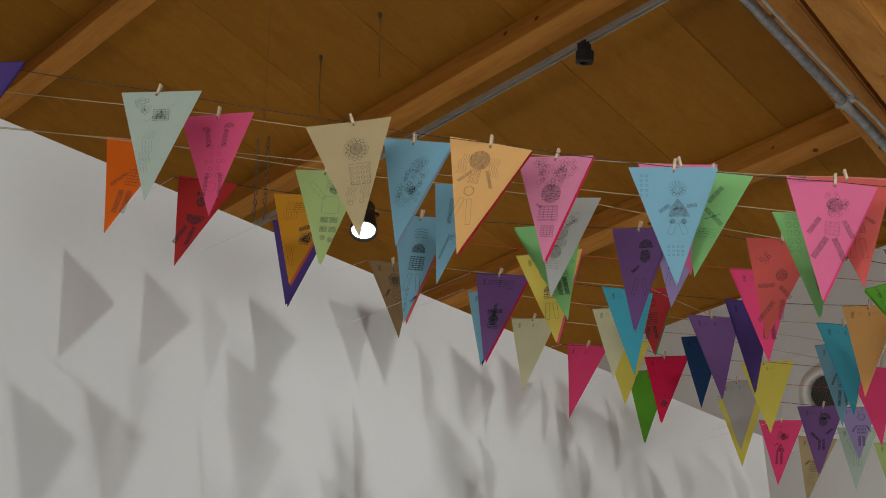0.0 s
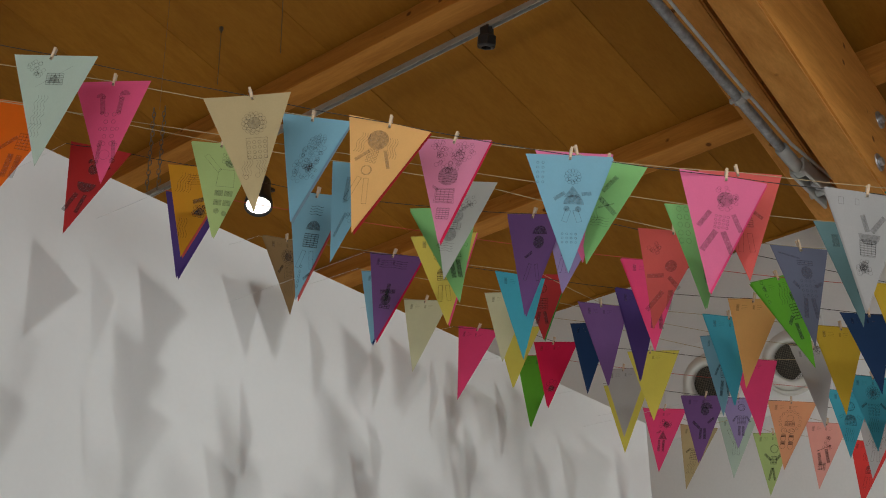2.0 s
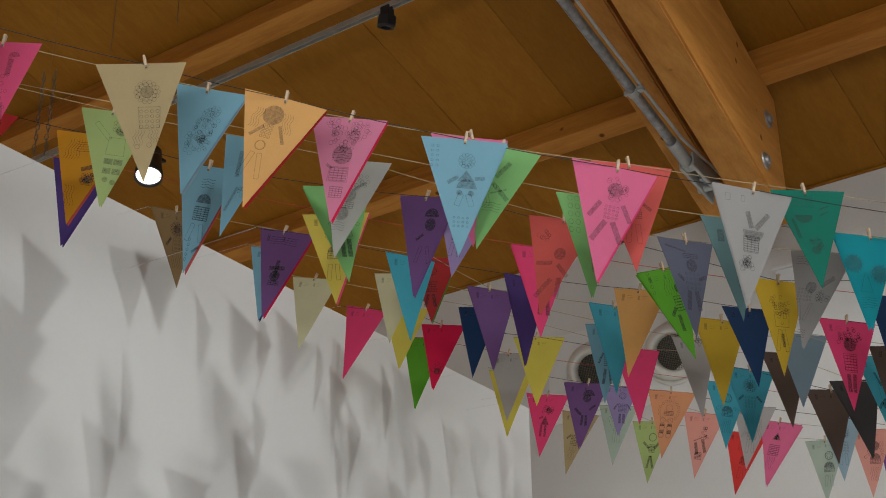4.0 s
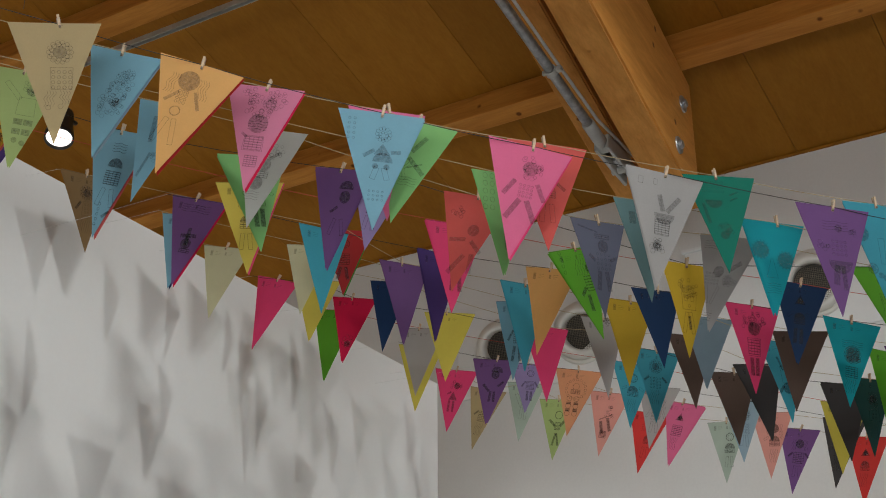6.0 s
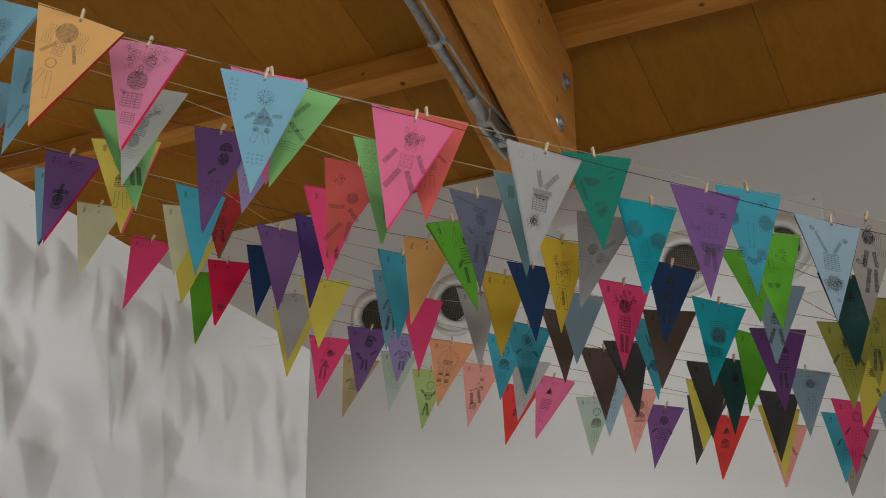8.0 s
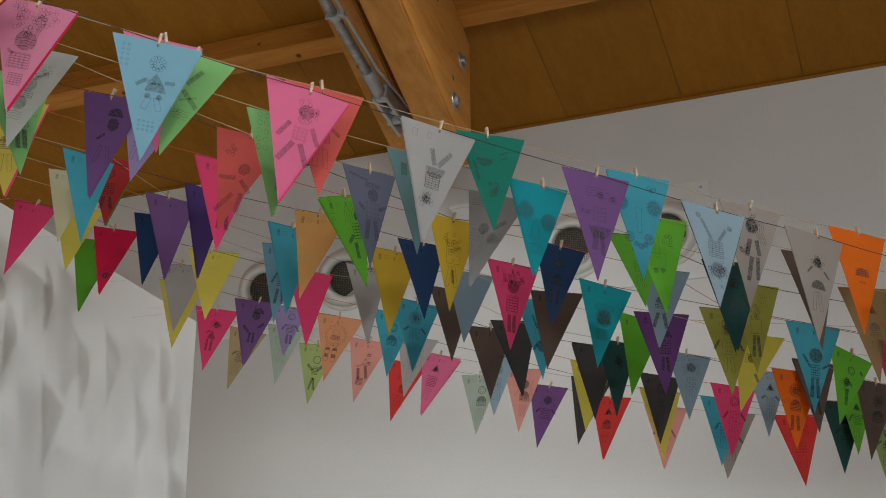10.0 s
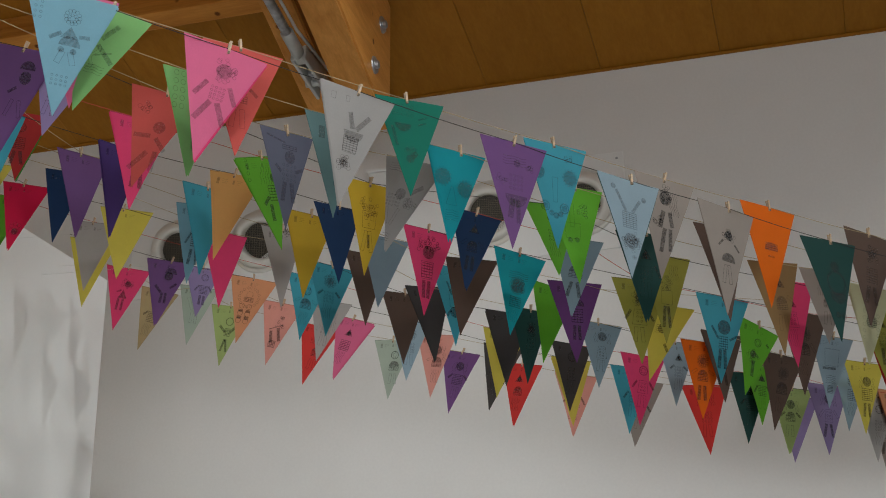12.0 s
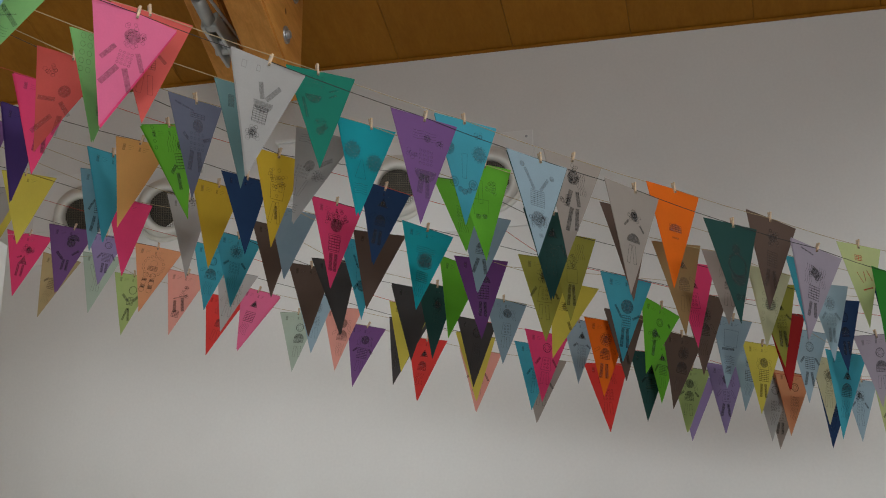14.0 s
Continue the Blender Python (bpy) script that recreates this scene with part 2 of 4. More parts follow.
thing("wall_end", box(bmesh.new(), (HX0 - 0.25, EAVE_Y, 0), (HX1 + 0.25, EAVE_Y + 0.25, EAVE_Z)), WALL, "white plastered end wall under the eaves", "wall", kind="structure")
thing("wall_side_west", gable(HX0 - 0.25, HX0), WALL, "white plastered side wall of the hall", "wall", kind="structure")
thing("wall_side_east", gable(HX1, HX1 + 0.25), WALL, "white plastered side wall of the hall", "wall", kind="structure")
# never in view; its dark boards are there to cut light bounced onto the roof
thing("wall_rear", box(bmesh.new(), (HX0 - 0.25, HY0 - 0.25, 0), (HX1 + 0.25, HY0, roof(HY0))), BOARD, "unseen rear wall closing the hall, dark boards put on to cut bounced light", "wall", kind="structure")

# ceiling: plywood boards laid down the slope, with narrow open joints
bm = bmesh.new()
tilt = Matrix.Translation((0, EAVE_Y, EAVE_Z)) @ Matrix.Rotation(-math.atan(SLOPE), 4, "X")
run = (EAVE_Y - HY0) / math.cos(math.atan(SLOPE))
xb = -10.12
while xb < HX1 + 0.2:
    box(bm, (xb + 0.0015, -run - 0.2, 0), (xb + 0.7385, 0.25, 0.03), 0.0015, tilt)
    xb += 0.74
box(bm, (-10.3, -run - 0.4, 0.032), (HX1 + 0.3, 0.4, 0.2), 0, tilt)
thing("ceiling", bm, BOARD, "sloping ceiling of honey-brown plywood boards with fine joints", "ceiling", kind="structure")

# narrow shadow gap batten along the top of the end wall
thing("trim", box(bmesh.new(), (HX0, EAVE_Y - 0.014, EAVE_Z - 0.02), (HX1, EAVE_Y - 0.001, EAVE_Z - 0.003), 0.002), BOARD, "thin wooden batten where end wall meets ceiling", "trim", kind="structure")

# purlins stand square to the slope
for y in (-2.98, -1.42, 0.14, 1.7, 3.26, 4.82, 6.38):
    bm = bmesh.new()
    d = (y - EAVE_Y) / math.cos(math.atan(SLOPE))
    box(bm, (HX0 + 0.01, d, -0.175), (HX1 - 0.01, d + 0.14, -0.002), 0.008, tilt)
    thing("purlin", bm, PURLIN, "knotty orange-brown spruce purlin under the ceiling", "beam", "roof purlins")


def sloping_beam(x0, x1, y0, y1, top, bottom, bevel):
    bm = bmesh.new()
    c = [(y0, roof(y0, top)), (y1, roof(y1, top)), (y1, roof(y1, bottom)), (y0, roof(y0, bottom))]
    # the pair runs a few degrees off square with the end wall
    a = [bm.verts.new((x0 - 0.07 * (y - 5.9), y, z)) for y, z in c]
    b = [bm.verts.new((x1 - 0.07 * (y - 5.9), y, z)) for y, z in c]
    bm.faces.new(a)
    bm.faces.new(b[::-1])
    for k in range(4):
        bm.faces.new((a[k], b[k], b[(k + 1) % 4], a[(k + 1) % 4]))
    bmesh.ops.recalc_face_normals(bm, faces=bm.faces)
    bmesh.ops.bevel(bm, geom=bm.edges[:], offset=bevel, segments=2, affect="EDGES")
    return bm


beam = empty("main_beam", "heavy glued-laminated spruce roof beam with steel bolts", "beam", m=pose(-2.45, 6.68, roof(6.68, 0.72)))
inv = beam.matrix_world.inverted()
part("timber", sloping_beam(-2.45, -2.24, HY0 + 0.01, 6.6, 0.18, 0.97, 0.012), BEAM, beam, "wide planed glulam timber", inv)
part("timber", sloping_beam(-2.775, -2.58, HY0 + 0.01, 6.95, 0.18, 0.7, 0.01), BEAM, beam, "narrower companion timber", inv)
for y, off in ((6.40, 0.455), (6.25, 0.825)):
    z = roof(y, off)
    bm = bmesh.new()
    lathe(bm, ((0.0, 0.03), (0.02, 0.03), (0.024, 0.026), (0.024, 0.012), (0.048, 0.011), (0.05, 0.006), (0.05, -0.01)), 20)
    part("bolt", bm, STEEL, beam, "grey steel bolt and washer", inv @ pose(-2.24 - 0.07 * (y - 5.9), y, z, 0, 90, 0))

# galvanised pipe strapped beneath the beams
pipe = empty("tie_pipe", "galvanised steel pipe with clamp and forked end under beam", "pipe", m=pose(-2.7, 6.1, roof(6.1, 0.78)))
inv = pipe.matrix_world.inverted()


def at_pipe(y, dx=0.0, dz=0.0):
    return Vector((-2.62 + dx, y, roof(y, 0.86) + dz))


part("tube", rod(bmesh.new(), at_pipe(HY0 + 0.02), at_pipe(5.9), 0.027, 20), GALV, pipe, "dull galvanised tube", inv, True)
part("sleeve", rod(bmesh.new(), at_pipe(5.87), at_pipe(6.06), 0.036, 20), CASTING, pipe, "pale grey cast sleeve", inv, True)
bm = bmesh.new()
for dx in (-0.034, 0.034):
    a, b = at_pipe(6.03), at_pipe(6.42, 0, 0.05)
    d = (b - a).normalized()
    box(bm, (dx - 0.011, 0, -0.045), (dx + 0.011, 0.4, 0.05), 0.012, Matrix.Translation(a) @ d.to_track_quat("Y", "Z").to_matrix().to_4x4())
box(bm, at_pipe(6.03, -0.042, -0.04), at_pipe(6.1, 0.042, 0.06), 0.014)
rod(bm, at_pipe(6.3, -0.06, 0.02), at_pipe(6.3, 0.06, 0.02), 0.022, 14)
part("fork", bm, CASTING, pipe, "pale grey forked casting with pin", inv)
part("lug", box(bmesh.new(), at_pipe(6.2, -0.012, 0.0), at_pipe(6.42, 0.012, 0.2), 0.006), STEEL, pipe, "steel plate let into the beam", inv)
for y in (1.0, 3.3, 5.45):
    bm = bmesh.new()
    rod(bm, at_pipe(y - 0.018), at_pipe(y + 0.018), 0.034, 20)
    box(bm, at_pipe(y, 0.03, -0.014) - Vector((0, 0.016, 0)), at_pipe(y, 0.062, 0.014) + Vector((0, 0.016, 0)), 0.005)
    box(bm, at_pipe(y, -0.05, -0.012) - Vector((0, 0.01, 0)), at_pipe(y, -0.03, 0.012) + Vector((0, 0.01, 0)), 0.004)
    part("clamp", bm, CASTING, pipe, "bolted pipe clamp", inv)
bm = bmesh.new()
tube(bm, [at_pipe(HY0 + 0.05 + k * 0.52, 0.048 + 0.004 * math.sin(k * 1.7), 0.02) for k in range(19)] + [at_pipe(5.9, 0.045, 0.03), at_pipe(6.1, 0.05, 0.07), at_pipe(6.35, 0.055, 0.12)], 0.009, 8)
part("cable", bm, CABLE, pipe, "pale grey cable run along the pipe", inv, True)

# the free-standing white partition
PX, PY, PZ = -3.64, 5.985, 3.945
bm = bmesh.new()
box(bm, (PX - 0.16, -1.2, 0), (PX, PY, PZ), 0.006)
for v in bm.verts:
    if v.co.z > 1:
        v.co.z += 0.0115 * (PY - v.co.y)
thing("partition_wall", bm, PANEL, "free-standing white painted partition wall catching pennant shadows", "partition", kind="structure")


# ---------- lamps on their track ----------
TRACK_Y = 4.93
TRACK_Z = roof(TRACK_Y, 0.27)
track = empty("lighting_track", "grey aluminium lighting track fixed below a purlin", "lamp track", m=pose(-4, TRACK_Y, TRACK_Z))
bm = bmesh.new()
box(bm, (-5, -0.018, -0.016), (9, -0.012, 0.018))
box(bm, (-5, 0.012, -0.016), (9, 0.018, 0.018))
box(bm, (-5, -0.012, 0.008), (9, 0.012, 0.018))
part("rail", bm, ALU, track)
for x in range(-5, 9, 7):
    part("hanger", box(bmesh.new(), (x - 0.01, -0.012, 0.018), (x + 0.01, 0.012, 0.26), 0.002), ALU, track)

head = empty("track_spotlight", "small black cube-like track spotlight, switched off", "spotlight", m=pose(-3.81, TRACK_Y, TRACK_Z + 0.012))
part("stem", box(bmesh.new(), (-0.03, -0.026, -0.085), (0.03, 0.026, -0.014), 0.005), BLACK, head)
nod = pose(0, 0, -0.07, 12, 10, 15)
bm = bmesh.new()
lathe(bm, ((0.0, 0.0), (0.046, 0.0), (0.056, -0.01), (0.056, -0.058), (0.05, -0.066)), 6, nod)
part("housing", bm, BLACK, head, "six-sided lamp housing")
bm = bmesh.new()
lathe(bm, ((0.05, -0.066), (0.042, -0.07), (0.03, -0.07), (0.026, -0.05), (0.0, -0.048)), 6, nod)
part("bezel", bm, BLACK, head)

lit = empty("lit_spotlight", "black cylindrical track spotlight with bright white lens", "spotlight", m=pose(-5.6, TRACK_Y, TRACK_Z))
part("stem", rod(bmesh.new(), (0, 0, -0.014), (0, 0, -0.34), 0.014, 12), BLACK, lit)
aim = look((0, -0.02, -0.42), (2.9, -2.6, -10.4)) @ Matrix.Scale(1.05, 4)
bm = bmesh.new()
lathe(bm, ((0.0, 0.13), (0.05, 0.13), (0.066, 0.115), (0.07, 0.0), (0.082, -0.07), (0.082, -0.1), (0.074, -0.1), (0.07, -0.075)), 28, aim)
part("housing", bm, BLACK, lit, "", Matrix(), True)
bm = bmesh.new()
lathe(bm, ((0.073, -0.082), (0.04, -0.088), (0.0, -0.09)), 28, aim)
part("lens", bm, LENS, lit, "glowing white lens", Matrix(), True)
bm = bmesh.new()
box(bm, (-0.012, -0.1, -0.35), (0.012, 0.1, -0.33), 0.004)
part("bracket", bm, BLACK, lit)

# ---------- air outlets on the end wall ----------
VZ = 4.725
for xa, xb_ in ((-4.45, -3.27), (-2.26, -1.13)):
    pl = empty("vent_panel", "flat white panel screwed to wall behind air outlets", "panel", m=pose((xa + xb_) / 2, EAVE_Y, VZ))
    w = (xb_ - xa) / 2
    part("sheet", box(bmesh.new(), (-w, -0.012, -0.31), (w, -0.001, 0.31), 0.003), PANEL, pl)
    for sx in (-1, 1):
        for sz in (-1, 1):
            bm = bmesh.new()
            lathe(bm, ((0, 0.004), (0.007, 0.003), (0.009, 0.0)), 10, pose(sx * (w - 0.04), -0.0125, sz * 0.27, 90))
            part("screw", bm, STEEL, pl)


def air_outlet(x):
    ob = empty("air_outlet", "round off-white jet air outlet with dark mesh, on end wall", "vent", "wall air outlets", pose(x, EAVE_Y - 0.012, VZ))
    turn = pose(0, 0, 0, 90)
    bm = bmesh.new()
    lathe(bm, ((0.222, -0.0), (0.222, 0.012), (0.216, 0.02), (0.203, 0.022), (0.196, 0.016), (0.194, 0.0)), 48, turn)
    part("flange", bm, VENT, ob, "round flange", smooth=True)
    swivel = pose(0, 0, 0, 90) @ pose(0, 0, 0, 18, 12, 0)
    bm = bmesh.new()
    lathe(bm, ((0.2, 0.0), (0.196, 0.03), (0.178, 0.075), (0.156, 0.1), (0.14, 0.106), (0.127, 0.1), (0.12, 0.08), (0.116, 0.05), (0.115, 0.03)), 56, swivel)
    part("nozzle", bm, VENT, ob, "swivelling nozzle ring", smooth=True)
    # near-black disc stands in for the shade inside the outlet
    bm = bmesh.new()
    lathe(bm, ((0.115, 0.034), (0.0, 0.034)), 32, swivel)
    part("throat_shade_disc", bm, THROAT_SHADE, ob)
    bm = bmesh.new()
    for k in range(-10, 11):
        half = math.sqrt(max(0.0, 0.115 ** 2 - (k * 0.0112) ** 2))
        box(bm, (k * 0.0112 - 0.001, -half, 0.046), (k * 0.0112 + 0.001, half, 0.0475), 0, swivel)
        box(bm, (-half, k * 0.0112 - 0.001, 0.0476), (half, k * 0.0112 + 0.001, 0.049), 0, swivel)
    part("mesh", bm, MESHDARK, ob, "woven wire mesh")
    return ob


for x in (-4.08, -3.5, -1.98, -1.4):
    air_outlet(x)


duct = empty("wall_duct_box", "small white boxed duct on end wall below the beam", "duct box", m=pose(-2.63, EAVE_Y, 4.9))
part("box", box(bmesh.new(), (-0.1, -0.13, -0.2), (0.08, -0.001, 0.15), 0.012), PANEL, duct)
part("cover", box(bmesh.new(), (-0.115, -0.146, 0.15), (0.095, -0.001, 0.172), 0.006), PANEL, duct)

# ---------- hanging wires and chain ----------
def drop_wire(x, y, z0, z1):
    bm = bmesh.new()
    rod(bm, (x, y, z0), (x, y, z1), 0.0022, 6)
    lathe(bm, ((0.012, z0 - 0.02), (0.012, z0), (0.004, z0 - 0.04)), 8, Matrix.Translation((x, y, 0)))
    thing("drop_wire", bm, CHAIN, "thin steel wire hanging from the ceiling", "wire")


drop_wire(-5.37, 4.34, roof(4.34), 6.02)
drop_wire(-4.81, 4.32, roof(4.32), 5.98)
bm = bmesh.new()
for dx in (-0.022, 0.022):
    for k in range(17):
        t = pose(-4.56 + dx + 0.004 * math.sin(k * 2.1 + dx * 90), 3.35 + dx * 0.6, 5.05 - k * 0.026, 90, 0, 45 if k % 2 else -45)
        ring = []
        for j in range(8):
            a = 2 * math.pi * j / 8
            ring.append(t @ Vector((0.008 * math.cos(a), 0.017 * math.sin(a), 0)))
        tube(bm, ring + ring[:1], 0.0026, 4)
rod(bm, (-4.56, 3.35, 5.05), (-4.56, 3.35, roof(3.35)), 0.0009, 5)
thing("loop_chain", bm, CHAIN, "looped steel chain hanging from the ceiling", "chain")


# ---------- pennants ----------
W2, H = 0.105, 0.297


def card_mesh(name, curl, twist, droop):
    """An A4 triangle of card with a soft curl; two skins and a rim."""
    bm = bmesh.new()
    n, skins = 9, []

    def bend(x, z):
        d = -z / H
        return curl * (x / W2) ** 2 * (0.35 + 0.65 * d) + twist * (x / W2) * d + droop * d * d

    for off in (-0.0004, 0.0004):
        rows_ = []
        for i in range(n + 1):
            z = -H * i / n
            half = max(W2 * (1 - i / n), 0.0004)
            rows_.append([bm.verts.new((half * (2 * j / 6 - 1), bend(half * (2 * j / 6 - 1), z) + off, z)) for j in range(7)])
        skins.append(rows_)
    for s, rows_ in enumerate(skins):
        for a, b in zip(rows_, rows_[1:]):
            for j in range(6):
                q = (a[j], a[j + 1], b[j + 1], b[j])
                bm.faces.new(q if s else q[::-1])
    f, g = skins
    for i in range(n):
        bm.faces.new((f[i][0], f[i + 1][0], g[i + 1][0], g[i][0]))
        bm.faces.new((f[i + 1][6], f[i][6], g[i][6], g[i + 1][6]))
    for j in range(6):
        bm.faces.new((f[0][j + 1], f[0][j], g[0][j], g[0][j + 1]))
    bmesh.ops.recalc_face_normals(bm, faces=bm.faces)
    for e in bm.edges:
        if len(e.link_faces) == 2 and e.calc_face_angle(0) > 0.6:
            e.smooth = False
    me = bpy.data.meshes.new(name)
    bm.to_mesh(me)
    bm.free()
    for poly in me.polygons:
        poly.use_smooth = True
    return me


SHAPES = [(0.0, 0.0, 0.0), (0.004, 0.0, 0.006), (-0.004, 0.003, 0.004), (0.006, -0.004, -0.004), (-0.006, 0.0, 0.01), (0.003, 0.006, 0.0)]
CARD = {}


def card(k, colour):
    if (k, colour) not in CARD:
        me = card_mesh("card", *SHAPES[k])
        me.materials.append(PAPER[colour])
        CARD[k, colour] = me
    return CARD[k, colour]


def flat(bm, pts, k, lift):
    curl, twist, droop = SHAPES[k]
    vs = []
    for x, z in pts:
        d = -z / H
        vs.append(bm.verts.new((x, curl * (x / W2) ** 2 * (0.35 + 0.65 * d) + twist * (x / W2) * d + droop * d * d - lift, z)))
    return vs


def disc(bm, k, x, z, r, seg=12, arc=2 * math.pi, start=0.0, lift=0.0012):
    n = seg if arc > 6 else seg + 1
    bm.faces.new(flat(bm, [(x + r * math.cos(start + arc * j / seg), z + r * math.sin(start + arc * j / seg)) for j in range(n)], k, lift))


def ring(bm, k, x, z, r, w=0.0016, seg=14, lift=0.0012):
    a = flat(bm, [(x + r * math.cos(2 * math.pi * j / seg), z + r * math.sin(2 * math.pi * j / seg)) for j in range(seg)], k, lift)
    b = flat(bm, [(x + (r - w) * math.cos(2 * math.pi * j / seg), z + (r - w) * math.sin(2 * math.pi * j / seg)) for j in range(seg)], k, lift)
    for j in range(seg):
        bm.faces.new((a[j], a[(j + 1) % seg], b[(j + 1) % seg], b[j]))


def bar(bm, k, x0, z0, x1, z1, w, lift=0.0012):
    d = Vector((x1 - x0, z1 - z0)).normalized() * w / 2
    bm.faces.new(flat(bm, [(x0 - d.y, z0 + d.x), (x1 - d.y, z1 + d.x), (x1 + d.y, z1 - d.x), (x0 + d.y, z0 - d.x)], k, lift))


def wave(bm, k, x0, z0, x1, z1, amp, n=10, w=0.0013, cycles=1.5):
    pts = [(x0 + (x1 - x0) * j / n + amp * math.sin(cycles * 2 * math.pi * j / n), z0 + (z1 - z0) * j / n) for j in range(n + 1)]
    for a, b in zip(pts, pts[1:]):
        bar(bm, k, *a, *b, w)


def hollow(bm, k, x0, z0, x1, z1, w):
    d = Vector((x1 - x0, z1 - z0)).normalized() * w / 2
    a, b, c, e = (x0 - d.y, z0 + d.x), (x1 - d.y, z1 + d.x), (x1 + d.y, z1 - d.x), (x0 + d.y, z0 - d.x)
    for p, q in ((a, b), (b, c), (c, e), (e, a)):
        bar(bm, k, *p, *q, 0.0013)


class Stamps:
    """Ink marks on one sheet: u runs from -1 to 1 across the top edge, v from 0 at the top to 1 at the tip, sizes in half widths."""

    def __init__(self, k, seed):
        self.bm, self.k, self.lift, self.rnd = bmesh.new(), k, 0.0012, random.Random(seed)

    def at(self, u, v):
        self.lift += 0.000012
        return u * W2, -v * H

    def dot(self, u, v, r):
        disc(self.bm, self.k, *self.at(u, v), r * W2, 16, lift=self.lift)
        return self

    def half(self, u, v, r, up=False):
        disc(self.bm, self.k, *self.at(u, v), r * W2, 12, math.pi, 0.0 if up else math.pi, self.lift)
        return self

    def ring(self, u, v, r, w=0.0014):
        ring(self.bm, self.k, *self.at(u, v), r * W2, w, 12, self.lift)
        return self

    def bar(self, u0, v0, u1, v1, w=0.1):
        bar(self.bm, self.k, *self.at(u0, v0), *self.at(u1, v1), w * W2, self.lift)
        return self

    def strip(self, u0, v0, u1, v1, w=0.12):
        hollow(self.bm, self.k, *self.at(u0, v0), *self.at(u1, v1), w * W2)
        return self

    def cloud(self, u, v, r, n, squash=1.0):
        for _ in range(n):
            a, q = self.rnd.uniform(0, 6.28), math.sqrt(self.rnd.random()) * r
            self.ring(u + q * math.cos(a), v + q * math.sin(a) * W2 / H * squash, self.rnd.uniform(0.045, 0.065), 0.0013)
        return self

    def wreath(self, u, v, r, n=12, small=0.055):
        for j in range(n):
            a = 2 * math.pi * j / n
            self.ring(u + r * math.cos(a), v + r * math.sin(a) * W2 / H, small)
        return self

    def flower(self, u, v, r=0.24):
        self.wreath(u, v, r, 14)
        self.wreath(u, v, r * 0.78, 11)
        return self.dot(u, v, r * 0.62)

    def grid(self, u, v, nx, ny, step=0.13, r=0.045):
        for a in range(nx):
            for b in range(ny):
                self.ring(u + (a - (nx - 1) / 2) * step, v + (b - (ny - 1) / 2) * step * W2 / H, r, 0.0017)
        return self

    def waves(self, u0, v0, u1, v1, n=4, gap=0.075, amp=0.03):
        for j in range(n):
            d = (j - (n - 1) / 2) * gap
            wave(self.bm, self.k, *self.at(u0 + d, v0), *self.at(u1 + d, v1), amp * W2)
        return self

    def ripples(self, u, v, w, n=4):
        for j in range(n):
            for a in range(6):
                x0, x1 = u - w + a * w / 3, u - w + (a + 1) * w / 3
                self.bar(x0, v + j * 0.025 + 0.006 * math.sin(a * 1.6), x1, v + j * 0.025 + 0.006 * math.sin((a + 1) * 1.6), 0.016)
        return self

    def hatch(self, u, v, w, h, n=6):
        for j in range(n):
            self.bar(u - w, v - h + 2 * h * j / (n - 1), u + w, v - h + 2 * h * j / (n - 1), 0.028)
        for j in range(5):
            self.bar(u - w + w * j / 2, v - h, u - w + w * j / 2, v + h, 0.014)
        return self

    def wedge(self, u, v, w, h):
        self.at(u, v)
        self.bm.faces.new(flat(self.bm, [((u - w) * W2, -(v + h) * H), ((u + w) * W2, -(v + h) * H), (u * W2, -(v - h) * H)], self.k, self.lift))
        return self

    def outline(self, u, v, w0, w1, h):
        """A four-sided outline, w0 wide above and w1 below."""
        p = [(u - w0, v - h), (u + w0, v - h), (u + w1, v + h), (u - w1, v + h)]
        for a, b in zip(p, p[1:] + p[:1]):
            self.bar(*a, *b, 0.014)
        return self

    def limbs(self, u, v0, v1, spread, lean, w=0.11, solid=True):
        for q in (-1, 1):
            (self.bar if solid else self.strip)(u + q * spread, v0, u + q * (spread + lean), v1, w)
        return self


